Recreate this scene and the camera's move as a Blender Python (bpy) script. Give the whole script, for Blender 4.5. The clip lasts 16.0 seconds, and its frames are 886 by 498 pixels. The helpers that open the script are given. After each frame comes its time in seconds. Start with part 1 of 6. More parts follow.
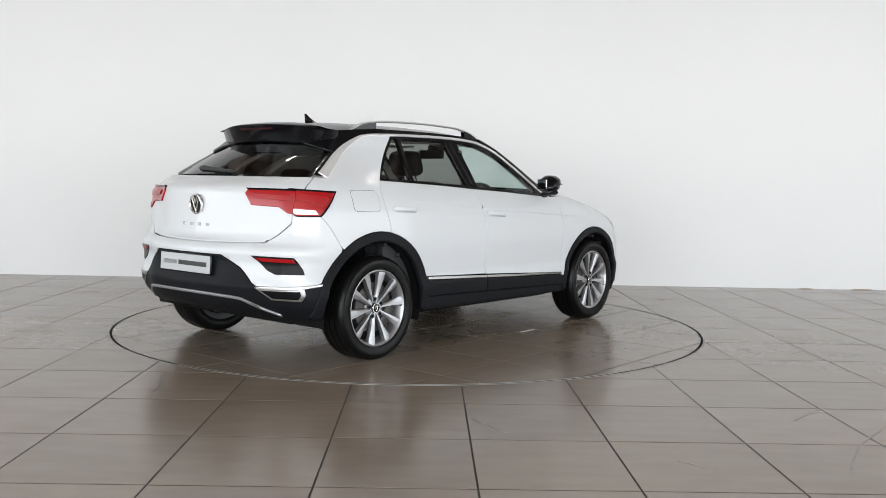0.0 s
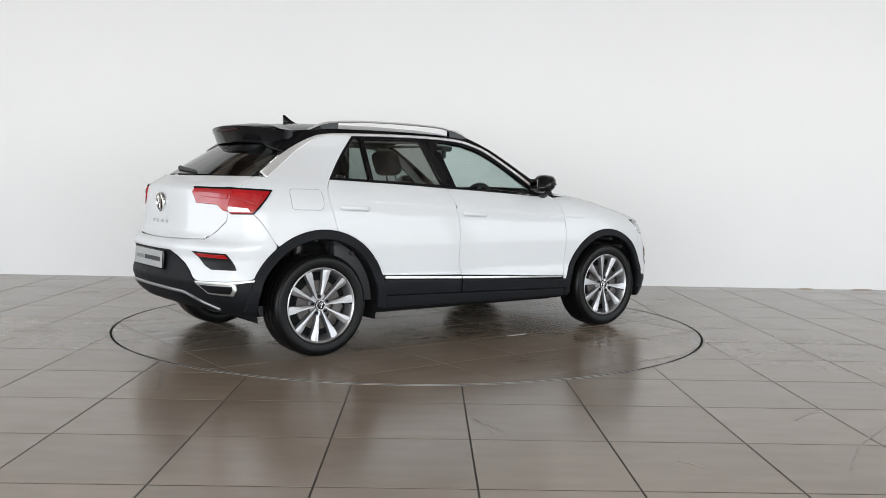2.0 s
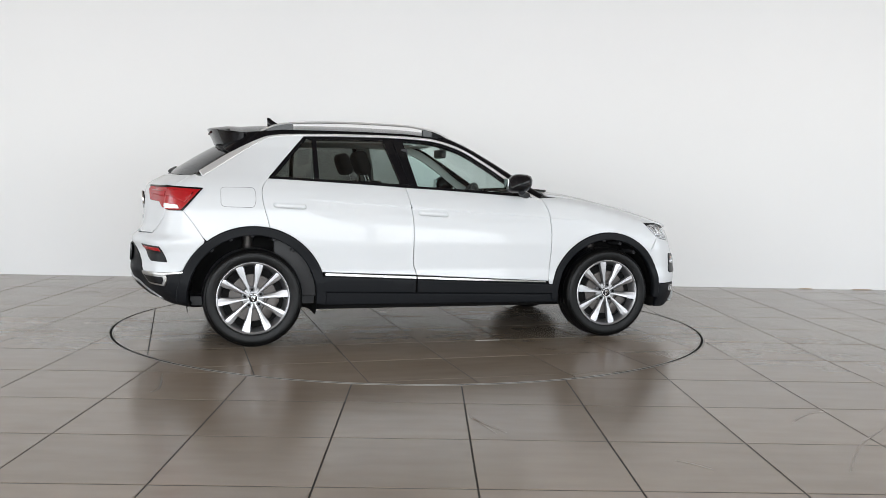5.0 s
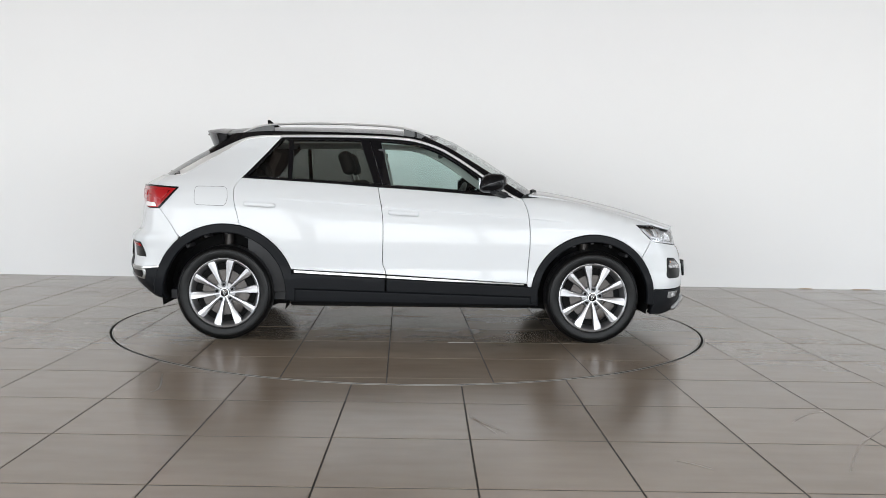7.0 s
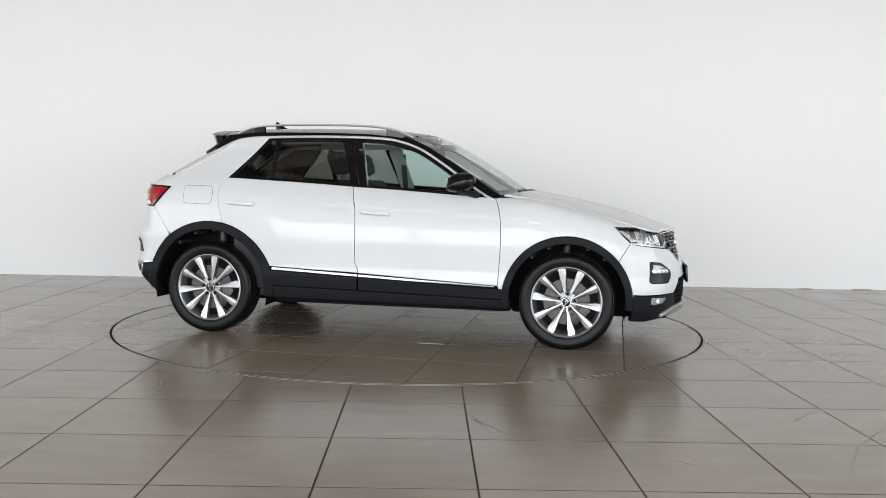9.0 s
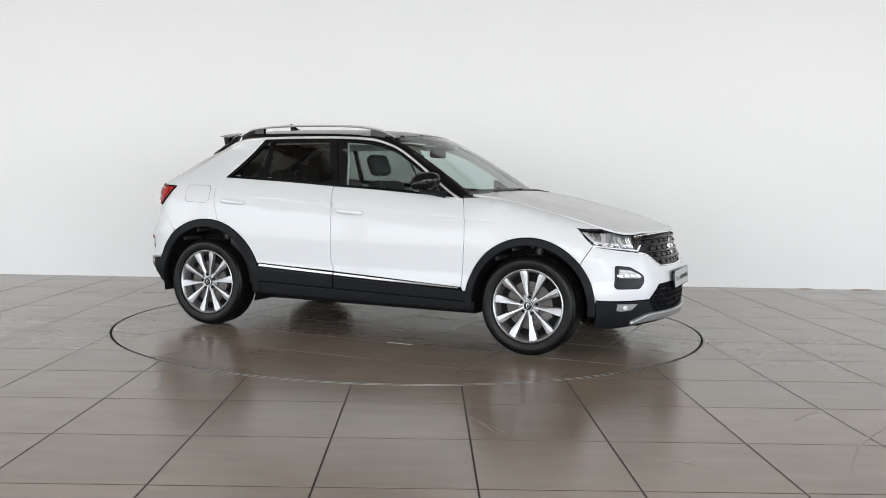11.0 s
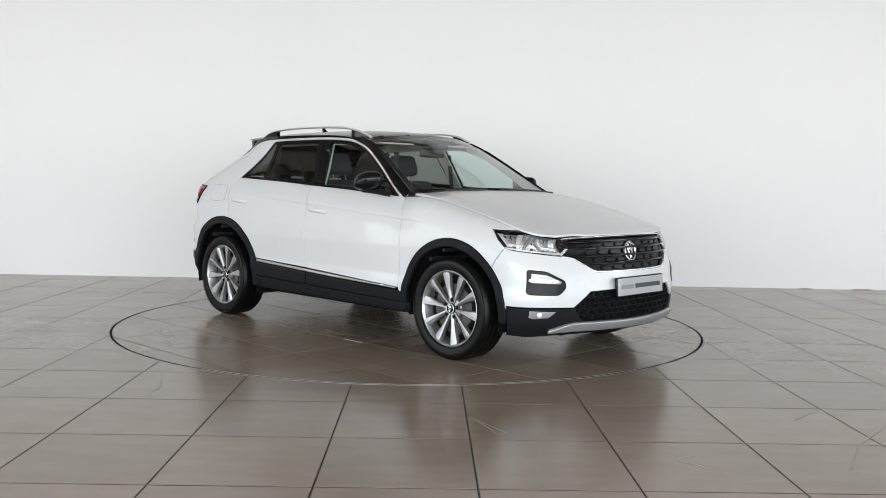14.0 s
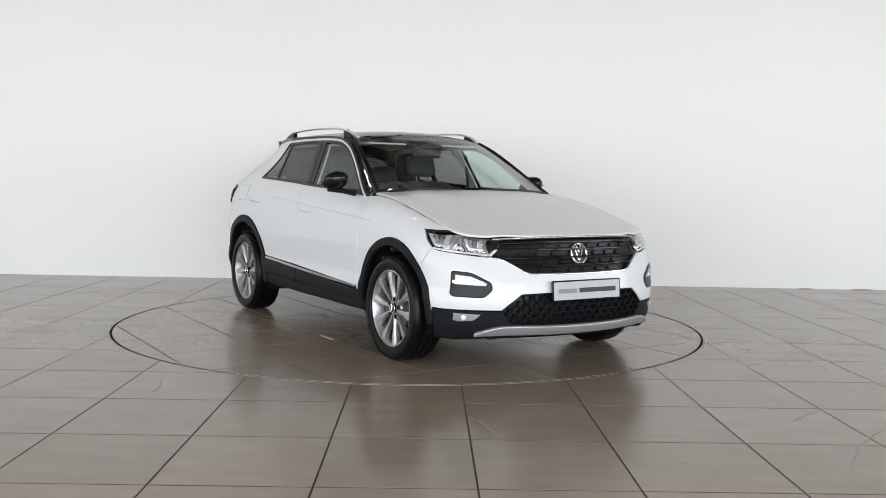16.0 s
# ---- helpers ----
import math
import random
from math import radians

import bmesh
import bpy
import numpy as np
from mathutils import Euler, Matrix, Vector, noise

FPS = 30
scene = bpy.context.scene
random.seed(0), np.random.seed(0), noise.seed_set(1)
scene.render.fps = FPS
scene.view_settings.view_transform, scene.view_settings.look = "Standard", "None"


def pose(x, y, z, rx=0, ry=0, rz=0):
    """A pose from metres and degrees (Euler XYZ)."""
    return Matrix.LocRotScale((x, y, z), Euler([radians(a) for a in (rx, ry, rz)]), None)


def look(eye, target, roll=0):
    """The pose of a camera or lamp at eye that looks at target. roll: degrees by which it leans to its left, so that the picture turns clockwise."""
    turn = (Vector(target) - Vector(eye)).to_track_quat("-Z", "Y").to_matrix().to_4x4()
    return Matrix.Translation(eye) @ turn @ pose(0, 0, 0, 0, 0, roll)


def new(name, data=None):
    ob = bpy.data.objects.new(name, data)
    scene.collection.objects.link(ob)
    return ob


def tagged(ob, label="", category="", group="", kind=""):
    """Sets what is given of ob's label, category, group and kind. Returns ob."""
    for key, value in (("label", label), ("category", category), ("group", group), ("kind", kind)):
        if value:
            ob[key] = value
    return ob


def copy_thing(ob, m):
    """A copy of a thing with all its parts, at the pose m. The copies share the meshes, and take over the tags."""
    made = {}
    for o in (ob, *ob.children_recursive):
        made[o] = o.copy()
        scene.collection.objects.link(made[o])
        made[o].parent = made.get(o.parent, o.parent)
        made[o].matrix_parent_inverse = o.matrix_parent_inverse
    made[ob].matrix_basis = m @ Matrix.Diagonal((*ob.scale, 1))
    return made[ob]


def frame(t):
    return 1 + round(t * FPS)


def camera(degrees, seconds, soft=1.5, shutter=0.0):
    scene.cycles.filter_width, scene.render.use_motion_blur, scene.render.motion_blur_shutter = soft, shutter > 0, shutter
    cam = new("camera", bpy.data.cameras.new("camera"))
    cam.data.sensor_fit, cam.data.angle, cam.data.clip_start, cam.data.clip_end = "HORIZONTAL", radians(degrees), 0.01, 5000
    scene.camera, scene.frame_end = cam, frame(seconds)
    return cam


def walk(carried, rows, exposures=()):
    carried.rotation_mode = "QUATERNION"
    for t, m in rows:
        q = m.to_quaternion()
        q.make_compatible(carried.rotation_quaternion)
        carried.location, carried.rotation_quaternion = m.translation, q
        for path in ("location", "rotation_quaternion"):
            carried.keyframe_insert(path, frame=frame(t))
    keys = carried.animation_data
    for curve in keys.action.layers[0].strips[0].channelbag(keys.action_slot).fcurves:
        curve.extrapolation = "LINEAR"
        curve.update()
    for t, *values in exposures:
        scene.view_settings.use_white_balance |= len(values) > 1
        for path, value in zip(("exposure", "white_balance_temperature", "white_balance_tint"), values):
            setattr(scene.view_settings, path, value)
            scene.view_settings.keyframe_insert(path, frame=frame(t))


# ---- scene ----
cam = camera(51.31, 16.0, soft=0.8)
CAMERA = look((0, -7.343, 1.1406), (0.3460, 2.6238, 0.4013), 1.089)
walk(cam, [(0.0, CAMERA), (16.0, CAMERA)], exposures=[(0.0, 0.10), (16.0, 0.10)])

# ---------------------------------------------------------------- light
world = bpy.data.worlds.new("sky")
scene.world = world
world.use_nodes = True
wn = world.node_tree
sky = wn.nodes.new("ShaderNodeTexSky")
sky.sky_type, sky.sun_disc = "NISHITA", False
sky.sun_elevation, sky.sun_rotation = radians(48), radians(200)
wn.links.new(sky.outputs[0], wn.nodes["Background"].inputs[0])
wn.nodes["Background"].inputs[1].default_value = 0.12


def window_light(x, y, z, wide, high, watts, target, colour=(0.898, 0.945, 0.99)):
    """Daylight that enters through one glazed opening."""
    lamp = bpy.data.lights.new("daylight", "AREA")
    lamp.shape, lamp.size, lamp.size_y, lamp.energy, lamp.color = "RECTANGLE", wide, high, watts, colour
    ob = new("daylight", lamp)
    ob.matrix_world = look((x, y, z), target)
    return ob


FRONT_Y, SIDE_X, BACK_Y, CEIL_Z = -11.5, 9.0, 3.0, 4.6
WINDOWS = [-6.4, -3.2, 0.0, 3.2, 6.4]
for wx in WINDOWS:
    window_light(wx, FRONT_Y + 0.1, 1.65, 3.0, 2.8, 196, (wx, 0, 1.65))
# the pair at -1.8 is added, unseen, to brighten the back wall
UNSEEN_SIDE_WINDOWS = [-8.6, -5.2, -1.8]
for wy in UNSEEN_SIDE_WINDOWS:
    for sgn in (-1, 1):
        window_light(sgn * (SIDE_X - 0.1), wy, 1.65, 3.0, 2.8, 99, (0, wy, 1.65))

# ---------------------------------------------------------------- materials
def material(name, colour, rough=0.5, metal=0.0, coat=0.0, coat_rough=0.03, spec=0.5, vary=0.0, scale=8.0, bump=0.0,
             bump_scale=60.0, rough_vary=0.0, piece=0.0, emit=0.0):
    m = bpy.data.materials.new(name)
    m.use_nodes = True
    t, b = m.node_tree, m.node_tree.nodes["Principled BSDF"]
    b.inputs["Base Color"].default_value = (*colour, 1)
    b.inputs["Roughness"].default_value, b.inputs["Metallic"].default_value = rough, metal
    b.inputs["Coat Weight"].default_value, b.inputs["Coat Roughness"].default_value = coat, coat_rough
    b.inputs["Specular IOR Level"].default_value = spec
    if emit:
        b.inputs["Emission Color"].default_value, b.inputs["Emission Strength"].default_value = (*colour, 1), emit
    if vary or bump or rough_vary or piece:
        co = t.nodes.new("ShaderNodeTexCoord")
        big = t.nodes.new("ShaderNodeTexNoise")
        big.inputs["Scale"].default_value, big.inputs["Detail"].default_value = scale, 6
        fine = t.nodes.new("ShaderNodeTexNoise")
        fine.inputs["Scale"].default_value, fine.inputs["Detail"].default_value = bump_scale, 4
        t.links.new(co.outputs["Object"], big.inputs["Vector"])
        t.links.new(co.outputs["Object"], fine.inputs["Vector"])
        if vary or piece:
            hsv = t.nodes.new("ShaderNodeHueSaturation")
            hsv.inputs["Color"].default_value = (*colour, 1)
            mix = t.nodes.new("ShaderNodeMath")
            mix.operation = "MULTIPLY_ADD"
            mix.inputs[1].default_value, mix.inputs[2].default_value = 2 * vary, 1 - vary
            t.links.new(big.outputs["Fac"], mix.inputs[0])
            last = mix
            if piece:
                info = t.nodes.new("ShaderNodeObjectInfo")
                add = t.nodes.new("ShaderNodeMath")
                add.operation = "MULTIPLY_ADD"
                add.inputs[1].default_value = piece
                t.links.new(info.outputs["Random"], add.inputs[0])
                t.links.new(mix.outputs[0], add.inputs[2])
                last = add
            t.links.new(last.outputs[0], hsv.inputs["Value"])
            t.links.new(hsv.outputs[0], b.inputs["Base Color"])
        if rough_vary:
            rr = t.nodes.new("ShaderNodeMath")
            rr.operation = "MULTIPLY_ADD"
            rr.inputs[1].default_value, rr.inputs[2].default_value = 2 * rough_vary, rough - rough_vary
            t.links.new(big.outputs["Fac"], rr.inputs[0])
            t.links.new(rr.outputs[0], b.inputs["Roughness"])
        if bump:
            bp = t.nodes.new("ShaderNodeBump")
            bp.inputs["Strength"].default_value, bp.inputs["Distance"].default_value = bump, 0.002
            t.links.new(fine.outputs["Fac"], bp.inputs["Height"])
            t.links.new(bp.outputs[0], b.inputs["Normal"])
    return m


def glass_material(name, tint, gloss_rough=0.0):
    """A thin pane: tinted see-through with a mirror gloss by Fresnel."""
    m = bpy.data.materials.new(name)
    m.use_nodes = True
    t = m.node_tree
    out = t.nodes["Material Output"]
    t.nodes.remove(t.nodes["Principled BSDF"])
    see, gloss, mix, fres = (t.nodes.new(k) for k in ("ShaderNodeBsdfTransparent", "ShaderNodeBsdfGlossy", "ShaderNodeMixShader", "ShaderNodeLayerWeight"))
    see.inputs[0].default_value = (*tint, 1)
    gloss.inputs["Roughness"].default_value = gloss_rough
    fres.inputs["Blend"].default_value = 0.5
    rise, curve = t.nodes.new("ShaderNodeMath"), t.nodes.new("ShaderNodeMath")
    rise.operation, rise.inputs[1].default_value = "POWER", 4.5
    curve.operation, curve.inputs[1].default_value, curve.inputs[2].default_value = "MULTIPLY_ADD", 0.88, 0.065
    t.links.new(fres.outputs["Facing"], rise.inputs[0])
    t.links.new(rise.outputs[0], curve.inputs[0])
    t.links.new(curve.outputs[0], mix.inputs[0])
    t.links.new(see.outputs[0], mix.inputs[1])
    t.links.new(gloss.outputs[0], mix.inputs[2])
    t.links.new(mix.outputs[0], out.inputs[0])
    return m


PAINT = material("white_paint", (0.63, 0.645, 0.66), 0.40, spec=0.3, coat=0.5, coat_rough=0.03)
GLOSS_BLACK = material("gloss_black", (0.005, 0.005, 0.006), 0.25, spec=0.04, coat=0.42, coat_rough=0.02)
CLADDING = material("black_plastic", (0.008, 0.0088, 0.0105), 0.5, spec=0.12, vary=0.1, scale=30, bump=0.15, bump_scale=900)
# near-black, for dark parts and also painted as shade in gaps and joints
DARK = material("dark_void", (0.008, 0.008, 0.008), 0.9, spec=0.1)
CHROME = material("bright_trim", (0.86, 0.86, 0.86), 0.18, metal=0.85)
SATIN = material("satin_aluminium", (0.78, 0.78, 0.78), 0.32, metal=0.55)
STRIP = material("dull_bright_strip", (0.42, 0.415, 0.40), 0.28, metal=0.9)
LENS_GREY = material("grey_lens_and_facet", (0.26, 0.265, 0.27), 0.25, metal=0.3, coat=0.7)
SKID = material("silver_plastic", (0.36, 0.37, 0.38), 0.35, metal=0.6)
ALLOY = material("machined_alloy", (0.47, 0.47, 0.48), 0.40, metal=0.9, vary=0.05, scale=20)
ALLOY_DARK = material("dark_alloy", (0.10, 0.10, 0.105), 0.38, metal=0.8)
RUBBER = material("tyre_rubber", (0.004, 0.004, 0.004), 0.34, spec=0.17, vary=0.2, scale=25, bump=0.3, bump_scale=300)
IRON = material("brake_iron", (0.075, 0.068, 0.064), 0.45, metal=0.7, vary=0.3, scale=30)
GLASS = glass_material("clear_glass", (0.91, 0.965, 0.945))
SIDE_GLASS = glass_material("green_glass", (0.765, 0.885, 0.86))
PRIVACY = glass_material("dark_glass", (0.33, 0.35, 0.335))
LENS = glass_material("lens_glass", (0.95, 0.96, 0.97))
REAR_GLASS = glass_material("rear_glass", (0.10, 0.10, 0.10))
RED = material("red_lens", (0.34, 0.005, 0.008), 0.22, coat=0.3, coat_rough=0.02)
DARK_RED = material("dark_red_lens", (0.030, 0.003, 0.004), 0.4, spec=0.1)
CLEAR_LENS = material("clear_reflector", (0.80, 0.78, 0.78), 0.3, metal=0.2, coat=1.0)
AMBER = material("amber_lens", (0.75, 0.28, 0.08), 0.25, coat=1.0)
LAMP_WHITE = material("lamp_reflector", (0.85, 0.86, 0.88), 0.22, metal=0.6)
ALLOY_GREY = material("painted_alloy", (0.27, 0.27, 0.275), 0.34, metal=0.75, vary=0.08, scale=20)
GRILLE = material("grille_black", (0.005, 0.005, 0.006), 0.33, spec=0.16, coat=0.06)
PLATE = material("plate_face", (0.33, 0.34, 0.345), 0.35, coat=0.5, vary=0.04, scale=20)
INK = material("plate_print", (0.02, 0.02, 0.02), 0.5)
INK_PALE = material("plate_print_pale", (0.20, 0.205, 0.21), 0.5)
FABRIC = material("seat_fabric", (0.045, 0.045, 0.048), 0.9, vary=0.25, scale=40, bump=0.4, bump_scale=400)
TRIM = material("cabin_plastic", (0.030, 0.030, 0.032), 0.6, vary=0.15, scale=40, bump=0.2, bump_scale=700)
LINING = material("headliner_cloth", (0.50, 0.49, 0.47), 0.95, vary=0.06, scale=40, bump=0.3, bump_scale=600)
WALL = material("wall_paint", (0.86, 0.865, 0.87), 0.75, vary=0.015, scale=0.6, bump=0.06, bump_scale=180)
CEILING = material("ceiling_boards", (0.17, 0.125, 0.10), 0.7, vary=0.15, scale=1.5)
BEAM = material("pale_beam", (0.52, 0.44, 0.38), 0.6, vary=0.15, scale=3)
GROUT = material("grout", (0.030, 0.027, 0.024), 0.9, vary=0.2, scale=20)
METAL_EDGE = material("worn_steel_edge", (0.36, 0.34, 0.31), 0.4, metal=0.7, vary=0.25, scale=9)
STRIP_LIGHT = material("light_tube", (1.0, 0.93, 0.82), 0.5, emit=3.0)
# darkened metal: the dark flank it would reflect is put into its colour
DARKENED_MIRROR = material("mirror_glass", (0.30, 0.31, 0.32), 0.03, metal=1.0)
FRAME_GREY = material("window_frame_grey", (0.10, 0.10, 0.11), 0.5)


def tile_material():
    """Brown-grey porcelain: cloudy streaks, satin polish, a small shift from tile to tile."""
    m = bpy.data.materials.new("porcelain_tile")
    m.use_nodes = True
    t, b = m.node_tree, m.node_tree.nodes["Principled BSDF"]
    co = t.nodes.new("ShaderNodeTexCoord")
    info = t.nodes.new("ShaderNodeObjectInfo")
    scl = t.nodes.new("ShaderNodeVectorMath")
    scl.operation = "SCALE"
    scl.inputs["Scale"].default_value = 40.0
    t.links.new(info.outputs["Random"], scl.inputs[0])
    add = t.nodes.new("ShaderNodeVectorMath")
    add.operation = "ADD"
    t.links.new(co.outputs["Object"], add.inputs[0])
    t.links.new(scl.outputs[0], add.inputs[1])
    stretch = t.nodes.new("ShaderNodeMapping")
    stretch.inputs["Scale"].default_value = (1.2, 4.5, 1.0)
    t.links.new(add.outputs[0], stretch.inputs["Vector"])
    streak, cloud, grain = (t.nodes.new("ShaderNodeTexNoise") for _ in range(3))
    streak.inputs["Scale"].default_value, streak.inputs["Detail"].default_value = 2.2, 7
    cloud.inputs["Scale"].default_value, cloud.inputs["Detail"].default_value = 2.0, 5
    grain.inputs["Scale"].default_value, grain.inputs["Detail"].default_value = 220, 3
    t.links.new(stretch.outputs[0], streak.inputs["Vector"])
    t.links.new(add.outputs[0], cloud.inputs["Vector"])
    t.links.new(add.outputs[0], grain.inputs["Vector"])
    mixer = t.nodes.new("ShaderNodeMath")
    mixer.operation = "ADD"
    t.links.new(streak.outputs["Fac"], mixer.inputs[0])
    t.links.new(cloud.outputs["Fac"], mixer.inputs[1])
    ramp = t.nodes.new("ShaderNodeMapRange")
    ramp.inputs["From Min"].default_value, ramp.inputs["From Max"].default_value = 0.6, 1.4
    t.links.new(mixer.outputs[0], ramp.inputs["Value"])
    col = t.nodes.new("ShaderNodeMix")
    col.data_type = "RGBA"
    col.inputs[6].default_value, col.inputs[7].default_value = (0.196, 0.156, 0.118, 1), (0.243, 0.199, 0.155, 1)
    t.links.new(ramp.outputs[0], col.inputs[0])
    val = t.nodes.new("ShaderNodeMath")
    val.operation = "MULTIPLY_ADD"
    val.inputs[1].default_value, val.inputs[2].default_value = 0.14, 0.93
    t.links.new(info.outputs["Random"], val.inputs[0])
    hsv = t.nodes.new("ShaderNodeHueSaturation")
    t.links.new(col.outputs[2], hsv.inputs["Color"])
    t.links.new(val.outputs[0], hsv.inputs["Value"])
    t.links.new(hsv.outputs[0], b.inputs["Base Color"])
    rough = t.nodes.new("ShaderNodeMath")
    rough.operation = "MULTIPLY_ADD"
    rough.inputs[1].default_value, rough.inputs[2].default_value = 0.10, 0.17
    t.links.new(cloud.outputs["Fac"], rough.inputs[0])
    t.links.new(rough.outputs[0], b.inputs["Roughness"])
    bp = t.nodes.new("ShaderNodeBump")
    bp.inputs["Strength"].default_value, bp.inputs["Distance"].default_value = 0.05, 0.001
    t.links.new(grain.outputs["Fac"], bp.inputs["Height"])
    t.links.new(bp.outputs[0], b.inputs["Normal"])
    return m


TILE = tile_material()

# ---------------------------------------------------------------- mesh helpers
def finish(bm, name, mat, smooth=True, sharp=35):
    me = bpy.data.meshes.new(name)
    bm.normal_update()
    bm.to_mesh(me)
    bm.free()
    me.materials.append(mat)
    if smooth:
        me.shade_smooth()
        me.set_sharp_from_angle(angle=radians(sharp))
    return me


def part(name, bm, mat, parent, label="", m=None, smooth=True, sharp=35):
    ob = new(name, finish(bm, name, mat, smooth, sharp))
    ob.parent = parent
    if m is not None:
        ob.matrix_basis = m
    return tagged(ob, label)


def box(bm, x0, x1, y0, y1, z0, z1, bevel=0.0, segs=2, m=None):
    made = bmesh.ops.create_cube(bm, size=1.0)["verts"]
    for v in made:
        v.co = Vector(((x0 + x1) / 2 + v.co.x * (x1 - x0), (y0 + y1) / 2 + v.co.y * (y1 - y0), (z0 + z1) / 2 + v.co.z * (z1 - z0)))
    if m is not None:
        bmesh.ops.transform(bm, matrix=m, verts=made)
    if bevel:
        edges = list({e for v in made for e in v.link_edges})
        bmesh.ops.bevel(bm, geom=edges, offset=bevel, segments=segs, profile=0.5, affect="EDGES")
    return bm


def lathe(bm, profile, axis="Y", steps=64, close=False):
    """Turns (along, radius) pairs round an axis."""
    rings = []
    for a, r in profile:
        ring = []
        for k in range(steps):
            c, s = math.cos(2 * math.pi * k / steps), math.sin(2 * math.pi * k / steps)
            co = (r * c, a, r * s) if axis == "Y" else ((a, r * c, r * s) if axis == "X" else (r * c, r * s, a))
            ring.append(bm.verts.new(co))
        rings.append(ring)
    pairs = list(zip(rings, rings[1:])) + ([(rings[-1], rings[0])] if close else [])
    for ra, rb in pairs:
        for k in range(steps):
            bm.faces.new((ra[k], ra[(k + 1) % steps], rb[(k + 1) % steps], rb[k]))
    bmesh.ops.recalc_face_normals(bm, faces=bm.faces)
    return bm


def tube(bm, path, radius, sides=8, flat=1.0, up=(0, 0, 1)):
    """A rod along a path; radius may be a list; flat squeezes it along up."""
    pts = [Vector(q) for q in path]
    rings = []
    for i, q in enumerate(pts):
        d = (pts[min(i + 1, len(pts) - 1)] - pts[max(i - 1, 0)]).normalized()
        side = d.cross(Vector(up))
        side = side.normalized() if side.length > 1e-4 else Vector((1, 0, 0))
        over = side.cross(d)
        r = radius[i] if isinstance(radius, (list, tuple)) else radius
        rings.append([bm.verts.new(q + side * (r * math.cos(2 * math.pi * k / sides)) + over * (r * flat * math.sin(2 * math.pi * k / sides)))
                      for k in range(sides)])
    for ra, rb in zip(rings, rings[1:]):
        for k in range(sides):
            bm.faces.new((ra[k], ra[(k + 1) % sides], rb[(k + 1) % sides], rb[k]))
    bm.faces.new(rings[0][::-1])
    bm.faces.new(rings[-1])
    bmesh.ops.recalc_face_normals(bm, faces=bm.faces)
    return bm


def prism(bm, outline, z0, z1, bevel=0.0):
    """An upright slab over a flat outline of (x, y), its top edge eased."""
    n = len(outline)
    cx, cy = sum(q[0] for q in outline) / n, sum(q[1] for q in outline) / n
    low = [bm.verts.new((x, y, z0)) for x, y in outline]
    high = [bm.verts.new((x, y, z1 - bevel)) for x, y in outline]
    for k in range(n):
        bm.faces.new((low[k], low[(k + 1) % n], high[(k + 1) % n], high[k]))
    top = high
    if bevel:
        top = []
        for x, y in outline:
            d = math.hypot(x - cx, y - cy) or 1
            top.append(bm.verts.new((x - bevel * 1.4 * (x - cx) / d, y - bevel * 1.4 * (y - cy) / d, z1)))
        for k in range(n):
            bm.faces.new((high[k], high[(k + 1) % n], top[(k + 1) % n], top[k]))
    bm.faces.new(top)
    bmesh.ops.recalc_face_normals(bm, faces=bm.faces)
    return bm


def smooth_curve(pts, per=8):
    """A Catmull-Rom curve through the points, as tuples."""
    q = [np.array(p, float) for p in pts]
    q = [2 * q[0] - q[1]] + q + [2 * q[-1] - q[-2]]
    out = []
    for i in range(1, len(q) - 2):
        for k in range(per):
            u = k / per
            out.append(tuple(0.5 * (2 * q[i] + (q[i + 1] - q[i - 1]) * u + (2 * q[i - 1] - 5 * q[i] + 4 * q[i + 1] - q[i + 2]) * u * u
                                    + (3 * q[i] - q[i - 1] - 3 * q[i + 1] + q[i + 2]) * u ** 3)))
    return out + [tuple(q[-2])]


